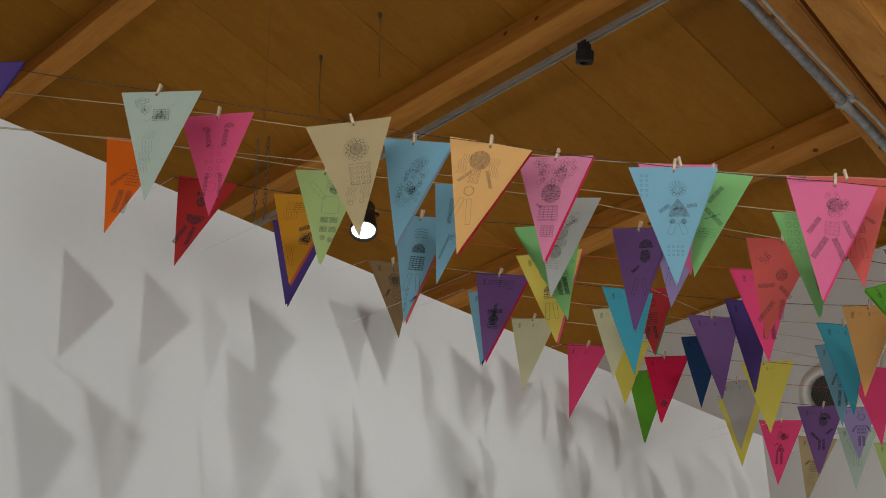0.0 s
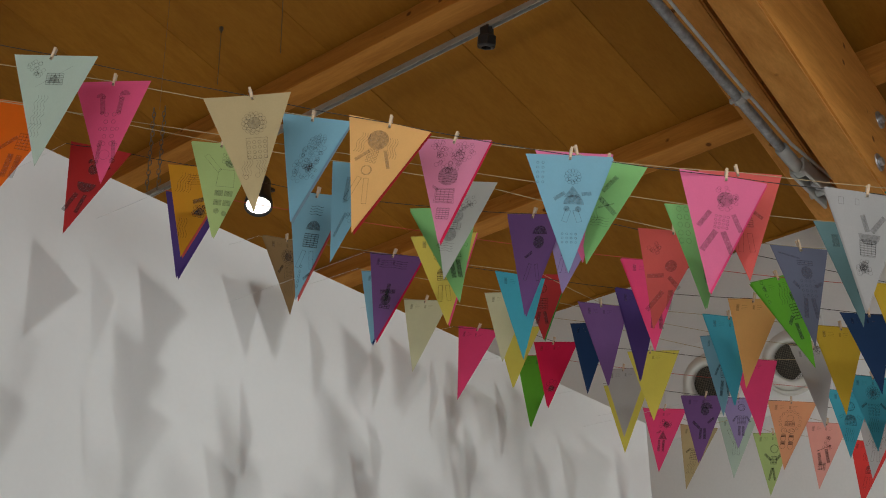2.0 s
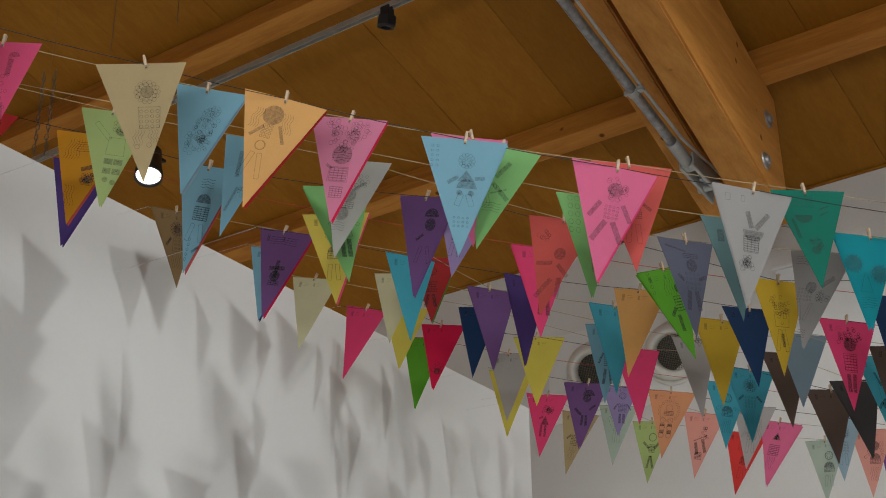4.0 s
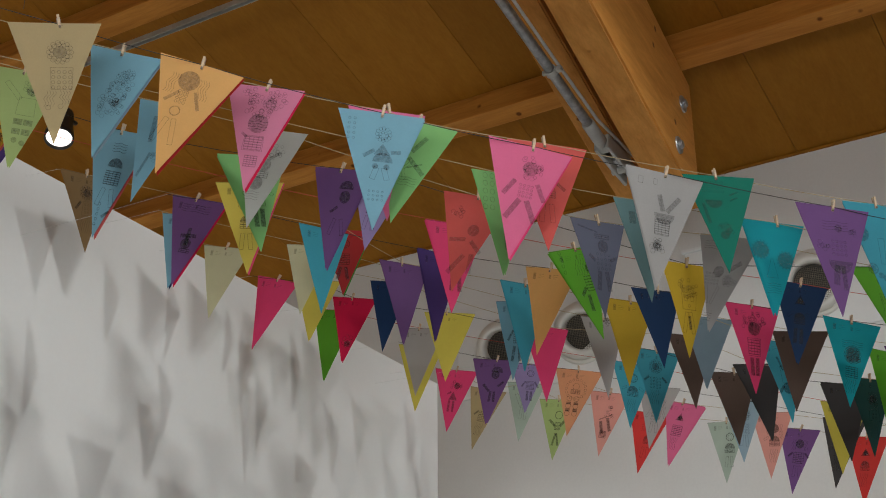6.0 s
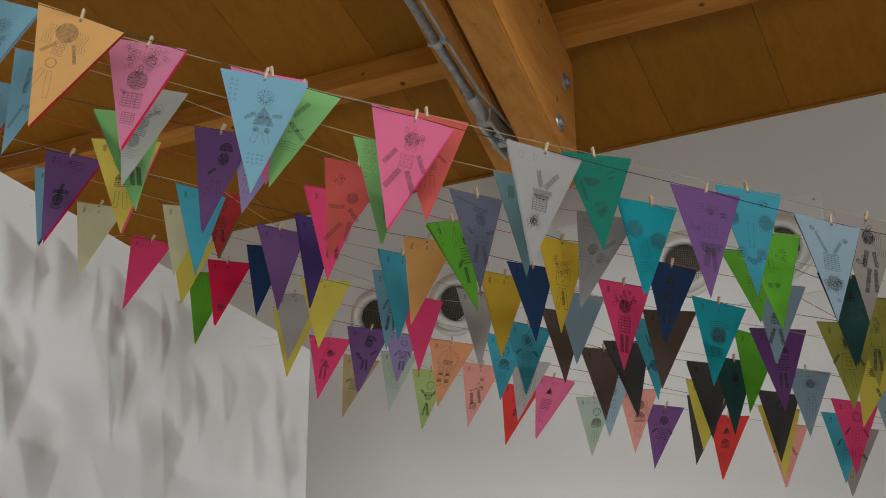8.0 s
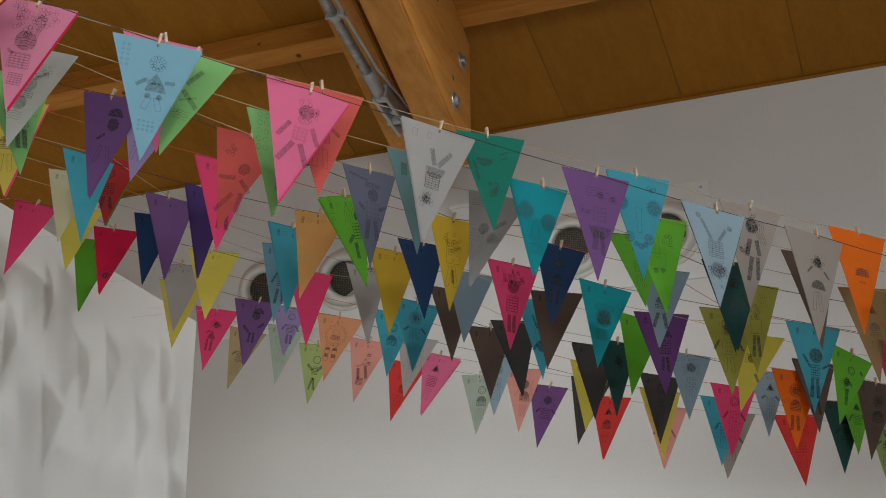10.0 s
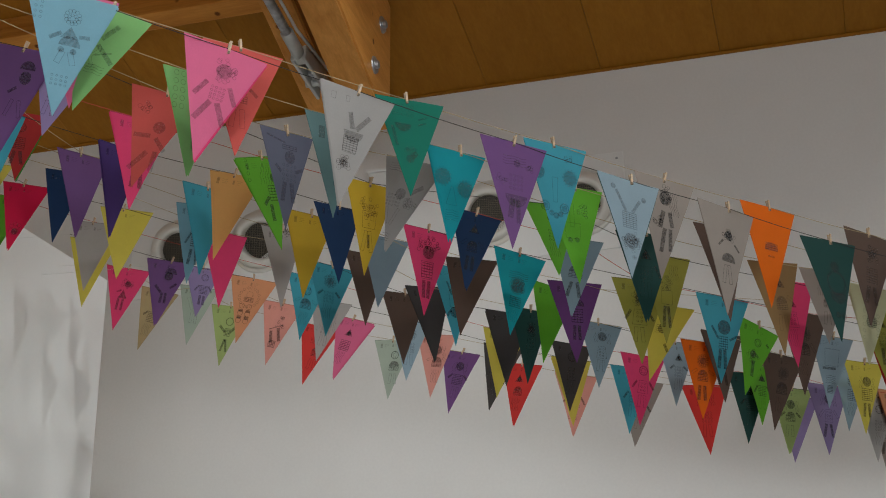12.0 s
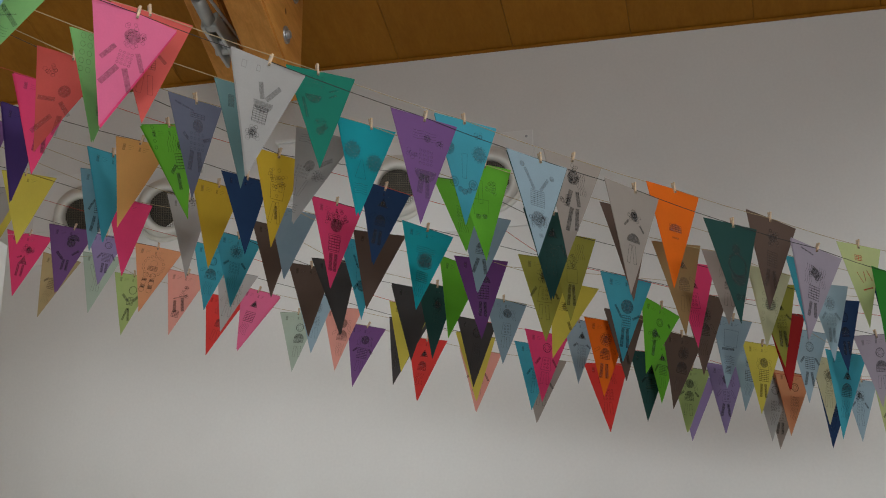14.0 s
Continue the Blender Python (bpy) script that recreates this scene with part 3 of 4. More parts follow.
# the marks of the sheets that hang nearest, string by string
MOTIFS = {
    (0, 1): lambda q: q.cloud(-0.4, 0.13, 0.2, 18).hatch(0.08, 0.22, 0.2, 0.05, 7).wedge(0.08, 0.215, 0.16, 0.04).bar(-0.35, 0.3, 0.45, 0.1, 0.012).waves(-0.12, 0.37, -0.18, 0.52, 4).waves(-0.14, 0.52, -0.2, 0.64, 4).waves(-0.16, 0.62, -0.2, 0.75, 4),
    (0, 2): lambda q: q.flower(0.12, 0.25).grid(0.16, 0.48, 4, 4, 0.12).outline(0.16, 0.47, 0.24, 0.22, 0.09).waves(-0.06, 0.57, -0.12, 0.7, 4, 0.06).waves(0.22, 0.57, 0.26, 0.68, 4, 0.06).ring(-0.12, 0.71, 0.06).ring(0.14, 0.7, 0.06),
    (0, 3): lambda q: q.dot(-0.12, 0.17, 0.25).waves(-0.44, 0.13, -0.52, 0.31, 4, 0.06).waves(0.22, 0.13, 0.3, 0.31, 4, 0.06).grid(-0.14, 0.32, 3, 4, 0.09, 0.04).bar(0.12, 0.25, 0.32, 0.4, 0.08).bar(-0.5, 0.38, -0.24, 0.28, 0.08).ring(-0.16, 0.45, 0.13, 0.003).limbs(-0.18, 0.52, 0.74, 0.08, 0.14, 0.11, False),
    (0, 4): lambda q: q.wreath(0.08, 0.19, 0.15, 12, 0.05).wreath(0.08, 0.2, 0.08, 7, 0.04).wedge(0.08, 0.32, 0.2, 0.05).bar(-0.34, 0.39, -0.1, 0.33, 0.09).bar(0.28, 0.34, 0.5, 0.33, 0.09).half(0.1, 0.43, 0.23, True).limbs(0.06, 0.48, 0.58, 0.08, 0.09, 0.12, False).dot(-0.06, 0.47, 0.07).dot(0.2, 0.47, 0.07).grid(0.0, 0.72, 4, 3, 0.1, 0.03).grid(-0.66, 0.16, 2, 5, 0.12, 0.035),
    (0, 5): lambda q: q.dot(0.1, 0.2, 0.18).cloud(0.1, 0.19, 0.28, 22).limbs(0.06, 0.32, 0.46, 0.26, 0.22, 0.11).grid(0.08, 0.4, 4, 4, 0.09, 0.035).limbs(0.06, 0.48, 0.66, 0.08, 0.26, 0.13),
    (0, 6): lambda q: q.bar(0.02, 0.34, -0.1, 0.2, 0.12).bar(0.12, 0.34, 0.42, 0.2, 0.12).half(0.06, 0.36, 0.26).hatch(0.02, 0.48, 0.18, 0.06, 7).outline(0.02, 0.48, 0.2, 0.17, 0.07).cloud(-0.06, 0.65, 0.18, 22).dot(-0.06, 0.65, 0.11).strip(-0.6, 0.07, -0.6, 0.13, 0.12).strip(-0.22, 0.07, -0.22, 0.12, 0.09),
    (0, 7): lambda q: q.ripples(0.02, 0.14, 0.34, 4).dot(0.1, 0.2, 0.1).grid(0.08, 0.38, 4, 4, 0.11, 0.04).cloud(-0.34, 0.36, 0.16, 9).cloud(0.5, 0.24, 0.14, 8).half(0.08, 0.5, 0.32).bar(-0.02, 0.54, -0.08, 0.72, 0.16).bar(0.14, 0.54, 0.16, 0.76, 0.12),
    (0, 8): lambda q: q.bar(-0.12, 0.34, -0.42, 0.14, 0.09).bar(0.08, 0.34, 0.34, 0.2, 0.09).dot(-0.5, 0.11, 0.08).dot(0.46, 0.18, 0.08).hatch(-0.02, 0.43, 0.22, 0.08, 9).cloud(0.0, 0.64, 0.3, 40).dot(0.0, 0.64, 0.22).ring(0.08, 0.8, 0.07).dot(0.08, 0.8, 0.04),
    (0, 9): lambda q: q.cloud(0.06, 0.27, 0.2, 24).dot(0.06, 0.27, 0.13).half(0.04, 0.52, 0.24, True).limbs(0.0, 0.55, 0.72, 0.06, 0.06, 0.1, False).bar(-0.3, 0.38, -0.14, 0.32, 0.06).bar(0.26, 0.34, 0.42, 0.4, 0.06),
    (0, 11): lambda q: q.bar(-0.6, 0.06, -0.1, 0.09, 0.05).cloud(0.02, 0.28, 0.24, 26).dot(0.02, 0.28, 0.16).waves(-0.2, 0.2, -0.26, 0.42, 4).waves(0.26, 0.2, 0.3, 0.42, 4).hatch(0.02, 0.5, 0.2, 0.07).limbs(0.02, 0.6, 0.76, 0.08, 0.05),
    (1, 0): lambda q: q.limbs(0.04, 0.16, 0.32, 0.26, -0.06, 0.13).half(-0.26, 0.16, 0.12, True).half(0.36, 0.14, 0.14, True).grid(0.04, 0.47, 2, 5, 0.2, 0.06).grid(0.04, 0.47, 2, 5, 0.44, 0.05).limbs(0.03, 0.58, 0.76, 0.17, 0.04, 0.1).ring(0.0, 0.72, 0.14).dot(-0.2, 0.79, 0.07).dot(0.22, 0.78, 0.07),
    (1, 1): lambda q: q.cloud(0.22, 0.26, 0.24, 34, 1.3).cloud(0.1, 0.38, 0.26, 36, 1.3).cloud(-0.04, 0.52, 0.26, 32, 1.2).cloud(0.22, 0.5, 0.2, 18, 1.2),
    (1, 2): lambda q: q.cloud(-0.34, 0.1, 0.24, 22).cloud(0.3, 0.12, 0.3, 30).cloud(0.0, 0.2, 0.4, 44, 0.8).dot(0.0, 0.36, 0.26).ripples(0.0, 0.34, 0.24, 4).hatch(-0.02, 0.55, 0.22, 0.06).outline(-0.02, 0.55, 0.24, 0.26, 0.07).hatch(0.0, 0.72, 0.16, 0.05).bar(-0.36, 0.46, -0.2, 0.5, 0.07),
    (1, 4): lambda q: q.bar(0.3, 0.14, 0.02, 0.3, 0.12).bar(-0.02, 0.36, 0.44, 0.5, 0.12).waves(-0.1, 0.36, -0.2, 0.6, 5, 0.08, 0.06).ripples(0.1, 0.55, 0.22, 4).bar(0.0, 0.46, 0.36, 0.4, 0.04),
    (1, 6): lambda q: q.grid(-0.2, 0.12, 5, 3, 0.13, 0.05).half(-0.2, 0.26, 0.24).bar(-0.5, 0.3, -0.36, 0.5, 0.09).bar(0.24, 0.2, 0.5, 0.16, 0.05).bar(0.24, 0.26, 0.46, 0.22, 0.05).cloud(0.06, 0.55, 0.18, 18).dot(0.0, 0.62, 0.12),
    (1, 7): lambda q: q.dot(-0.56, 0.3, 0.2).dot(0.44, 0.31, 0.2).wreath(0.44, 0.31, 0.22, 14, 0.03).outline(-0.04, 0.45, 0.09, 0.06, 0.12).ring(-0.36, 0.62, 0.15, 0.004).ring(0.24, 0.62, 0.15, 0.004).dot(-0.36, 0.62, 0.09).dot(0.24, 0.62, 0.09).dot(-0.16, 0.68, 0.08).dot(-0.02, 0.7, 0.09).dot(0.12, 0.68, 0.08).cloud(0.4, 0.12, 0.12, 8),
    (1, 8): lambda q: q.dot(0.04, 0.2, 0.2).waves(0.26, 0.14, 0.36, 0.36, 5, 0.06).cloud(0.04, 0.16, 0.26, 22).bar(-0.02, 0.33, -0.12, 0.5, 0.14).bar(0.18, 0.33, 0.28, 0.48, 0.12).bar(0.04, 0.5, -0.06, 0.74, 0.13).bar(0.22, 0.5, 0.24, 0.72, 0.12).cloud(-0.2, 0.44, 0.14, 12),
    (1, 9): lambda q: q.half(0.05, 0.44, 0.24, True).hatch(0.05, 0.4, 0.22, 0.03, 4).bar(-0.08, 0.5, 0.16, 0.5, 0.05),
    (2, 0): lambda q: q.grid(-0.5, 0.2, 2, 5, 0.22, 0.08).dot(0.1, 0.45, 0.13).bar(0.04, 0.5, 0.08, 0.75, 0.18).cloud(0.3, 0.24, 0.16, 8),
    (2, 1): lambda q: q.bar(-0.4, 0.12, -0.4, 0.24, 0.22).bar(0.0, 0.5, 0.3, 0.3, 0.1).dot(0.1, 0.66, 0.1),
    (2, 2): lambda q: q.dot(-0.42, 0.31, 0.25).dot(0.36, 0.4, 0.25).wreath(-0.42, 0.31, 0.27, 16, 0.03).wreath(0.36, 0.4, 0.27, 16, 0.03).outline(-0.08, 0.5, 0.03, 0.18, 0.1).ripples(-0.04, 0.66, 0.22, 5),
    (2, 3): lambda q: q.bar(-0.72, 0.1, -0.06, 0.12, 0.06).outline(-0.1, 0.3, 0.07, 0.07, 0.12).outline(-0.1, 0.46, 0.26, 0.22, 0.08).dot(-0.2, 0.56, 0.08).dot(0.02, 0.55, 0.08).cloud(0.3, 0.24, 0.2, 18),
    (3, 0): lambda q: q.ring(0.34, 0.2, 0.17, 0.004).cloud(0.34, 0.2, 0.13, 10).bar(-0.35, 0.5, 0.02, 0.36, 0.11).hatch(0.26, 0.4, 0.2, 0.08).limbs(0.16, 0.54, 0.78, 0.12, 0.0, 0.16),
    (3, 1): lambda q: q.cloud(0.2, 0.16, 0.24, 24).dot(0.22, 0.2, 0.16).strip(-0.5, 0.14, -0.06, 0.3, 0.13).outline(0.14, 0.37, 0.22, 0.25, 0.09).grid(0.12, 0.57, 2, 2, 0.3, 0.02).bar(0.0, 0.5, 0.0, 0.56, 0.24).bar(0.27, 0.5, 0.27, 0.56, 0.24).bar(0.0, 0.6, 0.0, 0.66, 0.22).bar(0.26, 0.6, 0.26, 0.66, 0.22).dot(0.0, 0.72, 0.08).dot(0.22, 0.74, 0.08),
    (3, 2): lambda q: q.bar(-0.2, 0.14, -0.1, 0.4, 0.15).grid(0.36, 0.26, 3, 5, 0.11, 0.045).bar(0.06, 0.5, -0.14, 0.75, 0.09).cloud(0.3, 0.52, 0.16, 14),
    (3, 3): lambda q: q.cloud(0.2, 0.2, 0.26, 18).dot(0.0, 0.36, 0.2).hatch(-0.04, 0.46, 0.22, 0.03, 4).dot(-0.1, 0.55, 0.2).ripples(-0.12, 0.64, 0.2, 4).bar(0.1, 0.3, 0.4, 0.22, 0.08),
    (3, 4): lambda q: q.dot(0.16, 0.36, 0.17).bar(0.0, 0.46, -0.46, 0.48, 0.12).bar(0.16, 0.47, 0.5, 0.58, 0.12).bar(0.06, 0.62, -0.28, 0.82, 0.14).bar(0.28, 0.6, 0.32, 0.8, 0.14).cloud(-0.4, 0.2, 0.2, 14),
    (3, 5): lambda q: q.bar(-0.75, 0.07, -0.05, 0.12, 0.05).dot(0.12, 0.26, 0.19).hatch(0.1, 0.16, 0.26, 0.02, 3).grid(0.1, 0.42, 4, 4, 0.14, 0.045).bar(-0.4, 0.36, -0.2, 0.42, 0.1).bar(0.34, 0.4, 0.6, 0.36, 0.1).limbs(0.06, 0.52, 0.72, 0.12, 0.08, 0.15),
    (3, 6): lambda q: q.ripples(-0.5, 0.07, 0.24, 4).dot(-0.1, 0.38, 0.17).grid(-0.26, 0.46, 5, 4, 0.1, 0.035).bar(0.2, 0.36, 0.56, 0.26, 0.13).limbs(-0.2, 0.54, 0.72, 0.2, -0.14, 0.08, False).cloud(0.3, 0.46, 0.2, 18).ripples(-0.12, 0.82, 0.12, 4),
    (4, 0): lambda q: q.cloud(0.1, 0.12, 0.2, 12).dot(-0.1, 0.18, 0.08).half(0.08, 0.42, 0.3).bar(-0.1, 0.55, -0.3, 0.76, 0.14).bar(0.18, 0.55, 0.1, 0.76, 0.12).dot(0.1, 0.26, 0.17).bar(0.36, 0.26, 0.56, 0.2, 0.1),
    (4, 1): lambda q: q.waves(-0.3, 0.08, -0.4, 0.3, 6, 0.08).ripples(0.1, 0.1, 0.4, 5).bar(0.0, 0.4, 0.42, 0.34, 0.13).cloud(0.26, 0.5, 0.2, 26).dot(0.26, 0.5, 0.12).waves(-0.2, 0.58, -0.1, 0.8, 4),
    (4, 2): lambda q: q.ripples(0.1, 0.12, 0.22, 4).half(0.1, 0.34, 0.24, True).hatch(0.1, 0.44, 0.24, 0.06, 7).limbs(0.06, 0.54, 0.7, 0.12, 0.12, 0.13, False).bar(0.3, 0.74, 0.1, 0.8, 0.07).grid(-0.05, 0.78, 1, 5, 0.13, 0.045),
    (4, 4): lambda q: q.half(0.2, 0.2, 0.24, True).dot(0.2, 0.28, 0.18).limbs(0.1, 0.5, 0.66, 0.1, 0.12, 0.1, False).bar(-0.2, 0.44, 0.02, 0.38, 0.08),
    (0, 10): lambda q: q.dot(0.1, 0.26, 0.15).ring(0.1, 0.42, 0.36, 0.008).half(0.1, 0.52, 0.3).dot(0.0, 0.74, 0.1).dot(0.22, 0.74, 0.1),
    (1, 11): lambda q: q.bar(-0.25, 0.34, -0.02, 0.46, 0.03).bar(0.05, 0.32, 0.1, 0.44, 0.03).bar(0.2, 0.3, 0.4, 0.42, 0.03).bar(-0.05, 0.55, 0.4, 0.5, 0.05).hatch(-0.1, 0.16, 0.16, 0.03, 4),
    (3, 10): lambda q: q.dot(0.0, 0.22, 0.2).ring(0.0, 0.22, 0.24).dot(0.06, 0.46, 0.24).hatch(0.06, 0.46, 0.22, 0.06).grid(-0.26, 0.5, 1, 5, 0.24, 0.07).grid(0.34, 0.5, 1, 4, 0.24, 0.07),
    (4, 8): lambda q: q.waves(0.3, 0.1, 0.36, 0.28, 5).cloud(0.0, 0.32, 0.24, 20).outline(0.04, 0.48, 0.2, 0.2, 0.08).limbs(0.02, 0.58, 0.82, 0.06, 0.06),
    (5, 7): lambda q: q.dot(0.06, 0.36, 0.24).bar(-0.4, 0.36, -0.14, 0.5, 0.08).bar(0.28, 0.5, 0.56, 0.44, 0.08).hatch(0.04, 0.54, 0.16, 0.07).limbs(0.02, 0.62, 0.84, 0.08, 0.04, 0.12),
    (7, 7): lambda q: q.dot(0.0, 0.3, 0.2).ripples(0.0, 0.26, 0.3, 5).bar(0.2, 0.5, 0.4, 0.6, 0.1),
    (7, 8): lambda q: q.ring(0.1, 0.24, 0.17, 0.004).ring(0.1, 0.24, 0.1, 0.003).cloud(0.0, 0.44, 0.3, 28).dot(-0.02, 0.42, 0.15).bar(0.04, 0.5, 0.1, 0.72, 0.14).bar(0.5, 0.2, 0.62, 0.24, 0.1),
    (7, 9): lambda q: q.outline(0.0, 0.3, 0.34, 0.3, 0.12).bar(-0.4, 0.46, 0.2, 0.45, 0.1).ripples(0.0, 0.56, 0.24, 5).hatch(-0.02, 0.75, 0.12, 0.05),
    (8, 5): lambda q: q.bar(-0.3, 0.2, -0.1, 0.36, 0.09).outline(0.05, 0.42, 0.28, 0.24, 0.1).dot(0.0, 0.58, 0.2).bar(-0.35, 0.64, -0.16, 0.56, 0.1).bar(0.14, 0.6, 0.22, 0.76, 0.12),
    (13, 1): lambda q: q.cloud(0.1, 0.32, 0.3, 16).bar(-0.3, 0.44, 0.3, 0.34, 0.04).bar(0.1, 0.4, 0.3, 0.6, 0.14).bar(-0.2, 0.46, -0.06, 0.64, 0.14).hatch(0.0, 0.66, 0.16, 0.05),
    (12, 2): lambda q: q.wreath(0.05, 0.3, 0.42, 16, 0.06).ring(0.05, 0.26, 0.15).hatch(0.05, 0.34, 0.2, 0.03, 4).grid(0.0, 0.56, 2, 3, 0.32, 0.12).bar(-0.16, 0.5, -0.16, 0.54, 0.2).bar(0.16, 0.5, 0.16, 0.54, 0.2).bar(-0.16, 0.6, -0.16, 0.65, 0.2).bar(0.16, 0.6, 0.16, 0.65, 0.2),
    (12, 1): lambda q: q.dot(0.1, 0.24, 0.18).half(0.16, 0.2, 0.26, True).bar(-0.4, 0.4, -0.1, 0.5, 0.12).bar(0.24, 0.42, 0.5, 0.34, 0.1).limbs(0.04, 0.5, 0.66, 0.08, 0.02, 0.11),
    (14, 2): lambda q: q.strip(-0.4, 0.2, -0.1, 0.4, 0.14).limbs(0.05, 0.42, 0.62, 0.1, 0.02, 0.12, False),
    (14, 0): lambda q: q.cloud(0.12, 0.26, 0.24, 18).dot(0.16, 0.26, 0.14).wedge(0.04, 0.42, 0.2, 0.07).bar(-0.24, 0.4, -0.06, 0.36, 0.08).limbs(0.0, 0.5, 0.68, 0.1, 0.0, 0.1),
    (14, 3): lambda q: q.ring(0.1, 0.26, 0.2, 0.004).bar(-0.35, 0.34, -0.04, 0.44, 0.12).bar(0.2, 0.44, 0.48, 0.32, 0.12).hatch(0.08, 0.44, 0.14, 0.06).limbs(0.04, 0.56, 0.76, 0.02, 0.12, 0.1),
    (6, 0): lambda q: q.ripples(0.0, 0.08, 0.5, 4).bar(-0.24, 0.44, 0.3, 0.42, 0.13).bar(0.02, 0.34, 0.02, 0.54, 0.13).dot(0.02, 0.52, 0.18).hatch(0.04, 0.6, 0.18, 0.02, 3),
    (5, 3): lambda q: q.grid(-0.62, 0.14, 1, 4, 0.2, 0.06).waves(0.16, 0.12, 0.04, 0.3, 6, 0.1).dot(0.34, 0.24, 0.15).hatch(0.26, 0.4, 0.24, 0.08).bar(-0.02, 0.44, -0.24, 0.52, 0.11).limbs(0.2, 0.52, 0.7, 0.2, 0.02, 0.13).cloud(0.3, 0.82, 0.14, 10),
    (7, 6): lambda q: q.half(0.06, 0.3, 0.26, True).hatch(0.06, 0.42, 0.2, 0.08).limbs(0.04, 0.54, 0.72, 0.08, 0.02),
    (4, 6): lambda q: q.cloud(0.0, 0.26, 0.4, 30, 0.7).outline(0.02, 0.4, 0.28, 0.24, 0.09).outline(-0.1, 0.37, 0.06, 0.06, 0.03).outline(0.14, 0.37, 0.06, 0.06, 0.03).ring(0.02, 0.45, 0.05).limbs(0.0, 0.52, 0.74, 0.06, 0.12, 0.13, False).bar(0.02, 0.56, 0.06, 0.7, 0.1),
    (6, 5): lambda q: q.cloud(0.02, 0.2, 0.42, 44, 0.8).dot(0.02, 0.27, 0.22).hatch(0.0, 0.48, 0.2, 0.08).outline(0.0, 0.48, 0.24, 0.2, 0.1).limbs(0.0, 0.6, 0.8, 0.1, -0.02, 0.13),
    (6, 6): lambda q: q.ripples(0.04, 0.24, 0.36, 4).dot(0.04, 0.4, 0.25).ring(0.04, 0.4, 0.3, 0.002).cloud(0.04, 0.4, 0.3, 18).hatch(0.02, 0.6, 0.2, 0.06).waves(0.0, 0.68, 0.0, 0.84, 5),
    (10, 2): lambda q: q.wreath(0.1, 0.68, 0.2, 7, 0.09).dot(0.1, 0.72, 0.14),
}


# sheets hung with the plain side outwards
PLAIN = {(5, 0), (6, 1), (6, 2), (6, 3), (6, 4), (7, 2), (7, 3), (7, 4), (7, 5), (8, 0), (8, 1), (8, 3), (8, 4), (9, 0), (9, 1), (9, 3), (10, 0), (10, 1), (10, 3), (10, 5), (11, 0), (11, 1), (12, 0), (9, 4), (10, 6), (11, 3)}


def loose_marks(q):
    """A sheet's marks built up from the same stamps: a round one above, a block below it, a pair of strips at the foot."""
    r = q.rnd
    c = r.uniform(-0.05, 0.15)
    v = r.uniform(0.2, 0.27)
    (lambda: q.flower(c, v, r.uniform(0.2, 0.26)), lambda: q.cloud(c, v, 0.26, 30).dot(c, v, 0.14), lambda: q.dot(c, v, 0.2).waves(c - 0.26, v - 0.06, c - 0.3, v + 0.1, 3).waves(c + 0.26, v - 0.06, c + 0.3, v + 0.1, 3),
     lambda: q.ring(c, v, 0.2, 0.003).wreath(c, v, 0.13, 7), lambda: q.wedge(c, v, 0.2, 0.06).dot(c, v + 0.02, 0.1))[r.randrange(5)]()
    w = r.uniform(0.18, 0.26)
    (lambda: q.grid(c, 0.46, 4, 4, 0.12), lambda: q.hatch(c, 0.45, w, 0.08, 7), lambda: q.outline(c, 0.45, w * 0.7, w, 0.09).grid(c, 0.45, 2, 3, 0.14), lambda: q.half(c, 0.44, w, True).hatch(c, 0.48, w, 0.03, 4))[r.randrange(4)]()
    if r.random() < 0.6:
        q.limbs(c, 0.37, r.uniform(0.4, 0.5), w + 0.04, 0.2, 0.09, r.random() < 0.6)
    (lambda: q.limbs(c - 0.02, 0.57, 0.76, 0.1, r.uniform(-0.04, 0.14), 0.13), lambda: q.limbs(c - 0.02, 0.57, 0.74, 0.1, 0.04, 0.12, False), lambda: q.waves(c - 0.04, 0.56, c - 0.06, 0.76, 5, 0.08))[r.randrange(3)]()


def print_mesh(place, k, mat):
    q = Stamps(k, place[0] * 40 + place[1])
    (MOTIFS[place] if place in MOTIFS else loose_marks)(q)
    return mesh_of("stamped_print", q.bm, mat)


def note_mesh(k):
    """The small printed box and lines of unreadable type near the top edge."""
    bm = bmesh.new()
    bar(bm, k, -0.98 * W2, -0.002, 0.98 * W2, -0.002, 0.0024, 0.0016)
    bar(bm, k, -0.062, -0.019, -0.062, -0.041, 0.011)
    for j in range(3):
        bar(bm, k, -0.046, -0.023 - j * 0.006, -0.026 + 0.004 * (j % 2), -0.023 - j * 0.006, 0.0012)
    bar(bm, k, 0.0, -0.022, 0.0, -0.036, 0.008)
    for j in range(3):
        bar(bm, k, 0.012, -0.023 - j * 0.006, 0.034 - 0.005 * j, -0.023 - j * 0.006, 0.0012)
    return mesh_of("printed_note", bm, INK)


NOTES = [note_mesh(k) for k in range(6)]

# peg: two tapered prongs and a wire spring, hung at the origin
bm = bmesh.new()
box(bm, (-0.0032, -0.0055, -0.017), (0.0032, -0.0012, 0.017), 0.0008, pose(0, 0, 0, 4))
PRONG_FRONT = mesh_of("prong", bm, PEGWOOD)
bm = bmesh.new()
box(bm, (-0.0032, 0.0012, -0.017), (0.0032, 0.0055, 0.017), 0.0008, pose(0, 0, 0, -4))
PRONG_BACK = mesh_of("prong", bm, PEGWOOD)
bm = bmesh.new()
tube(bm, [(0.0045 * math.cos(a * 0.7), 0.0065 * math.sin(a * 0.7), -0.002 + 0.0009 * a / 2) for a in range(0, 28)], 0.0007, 4)
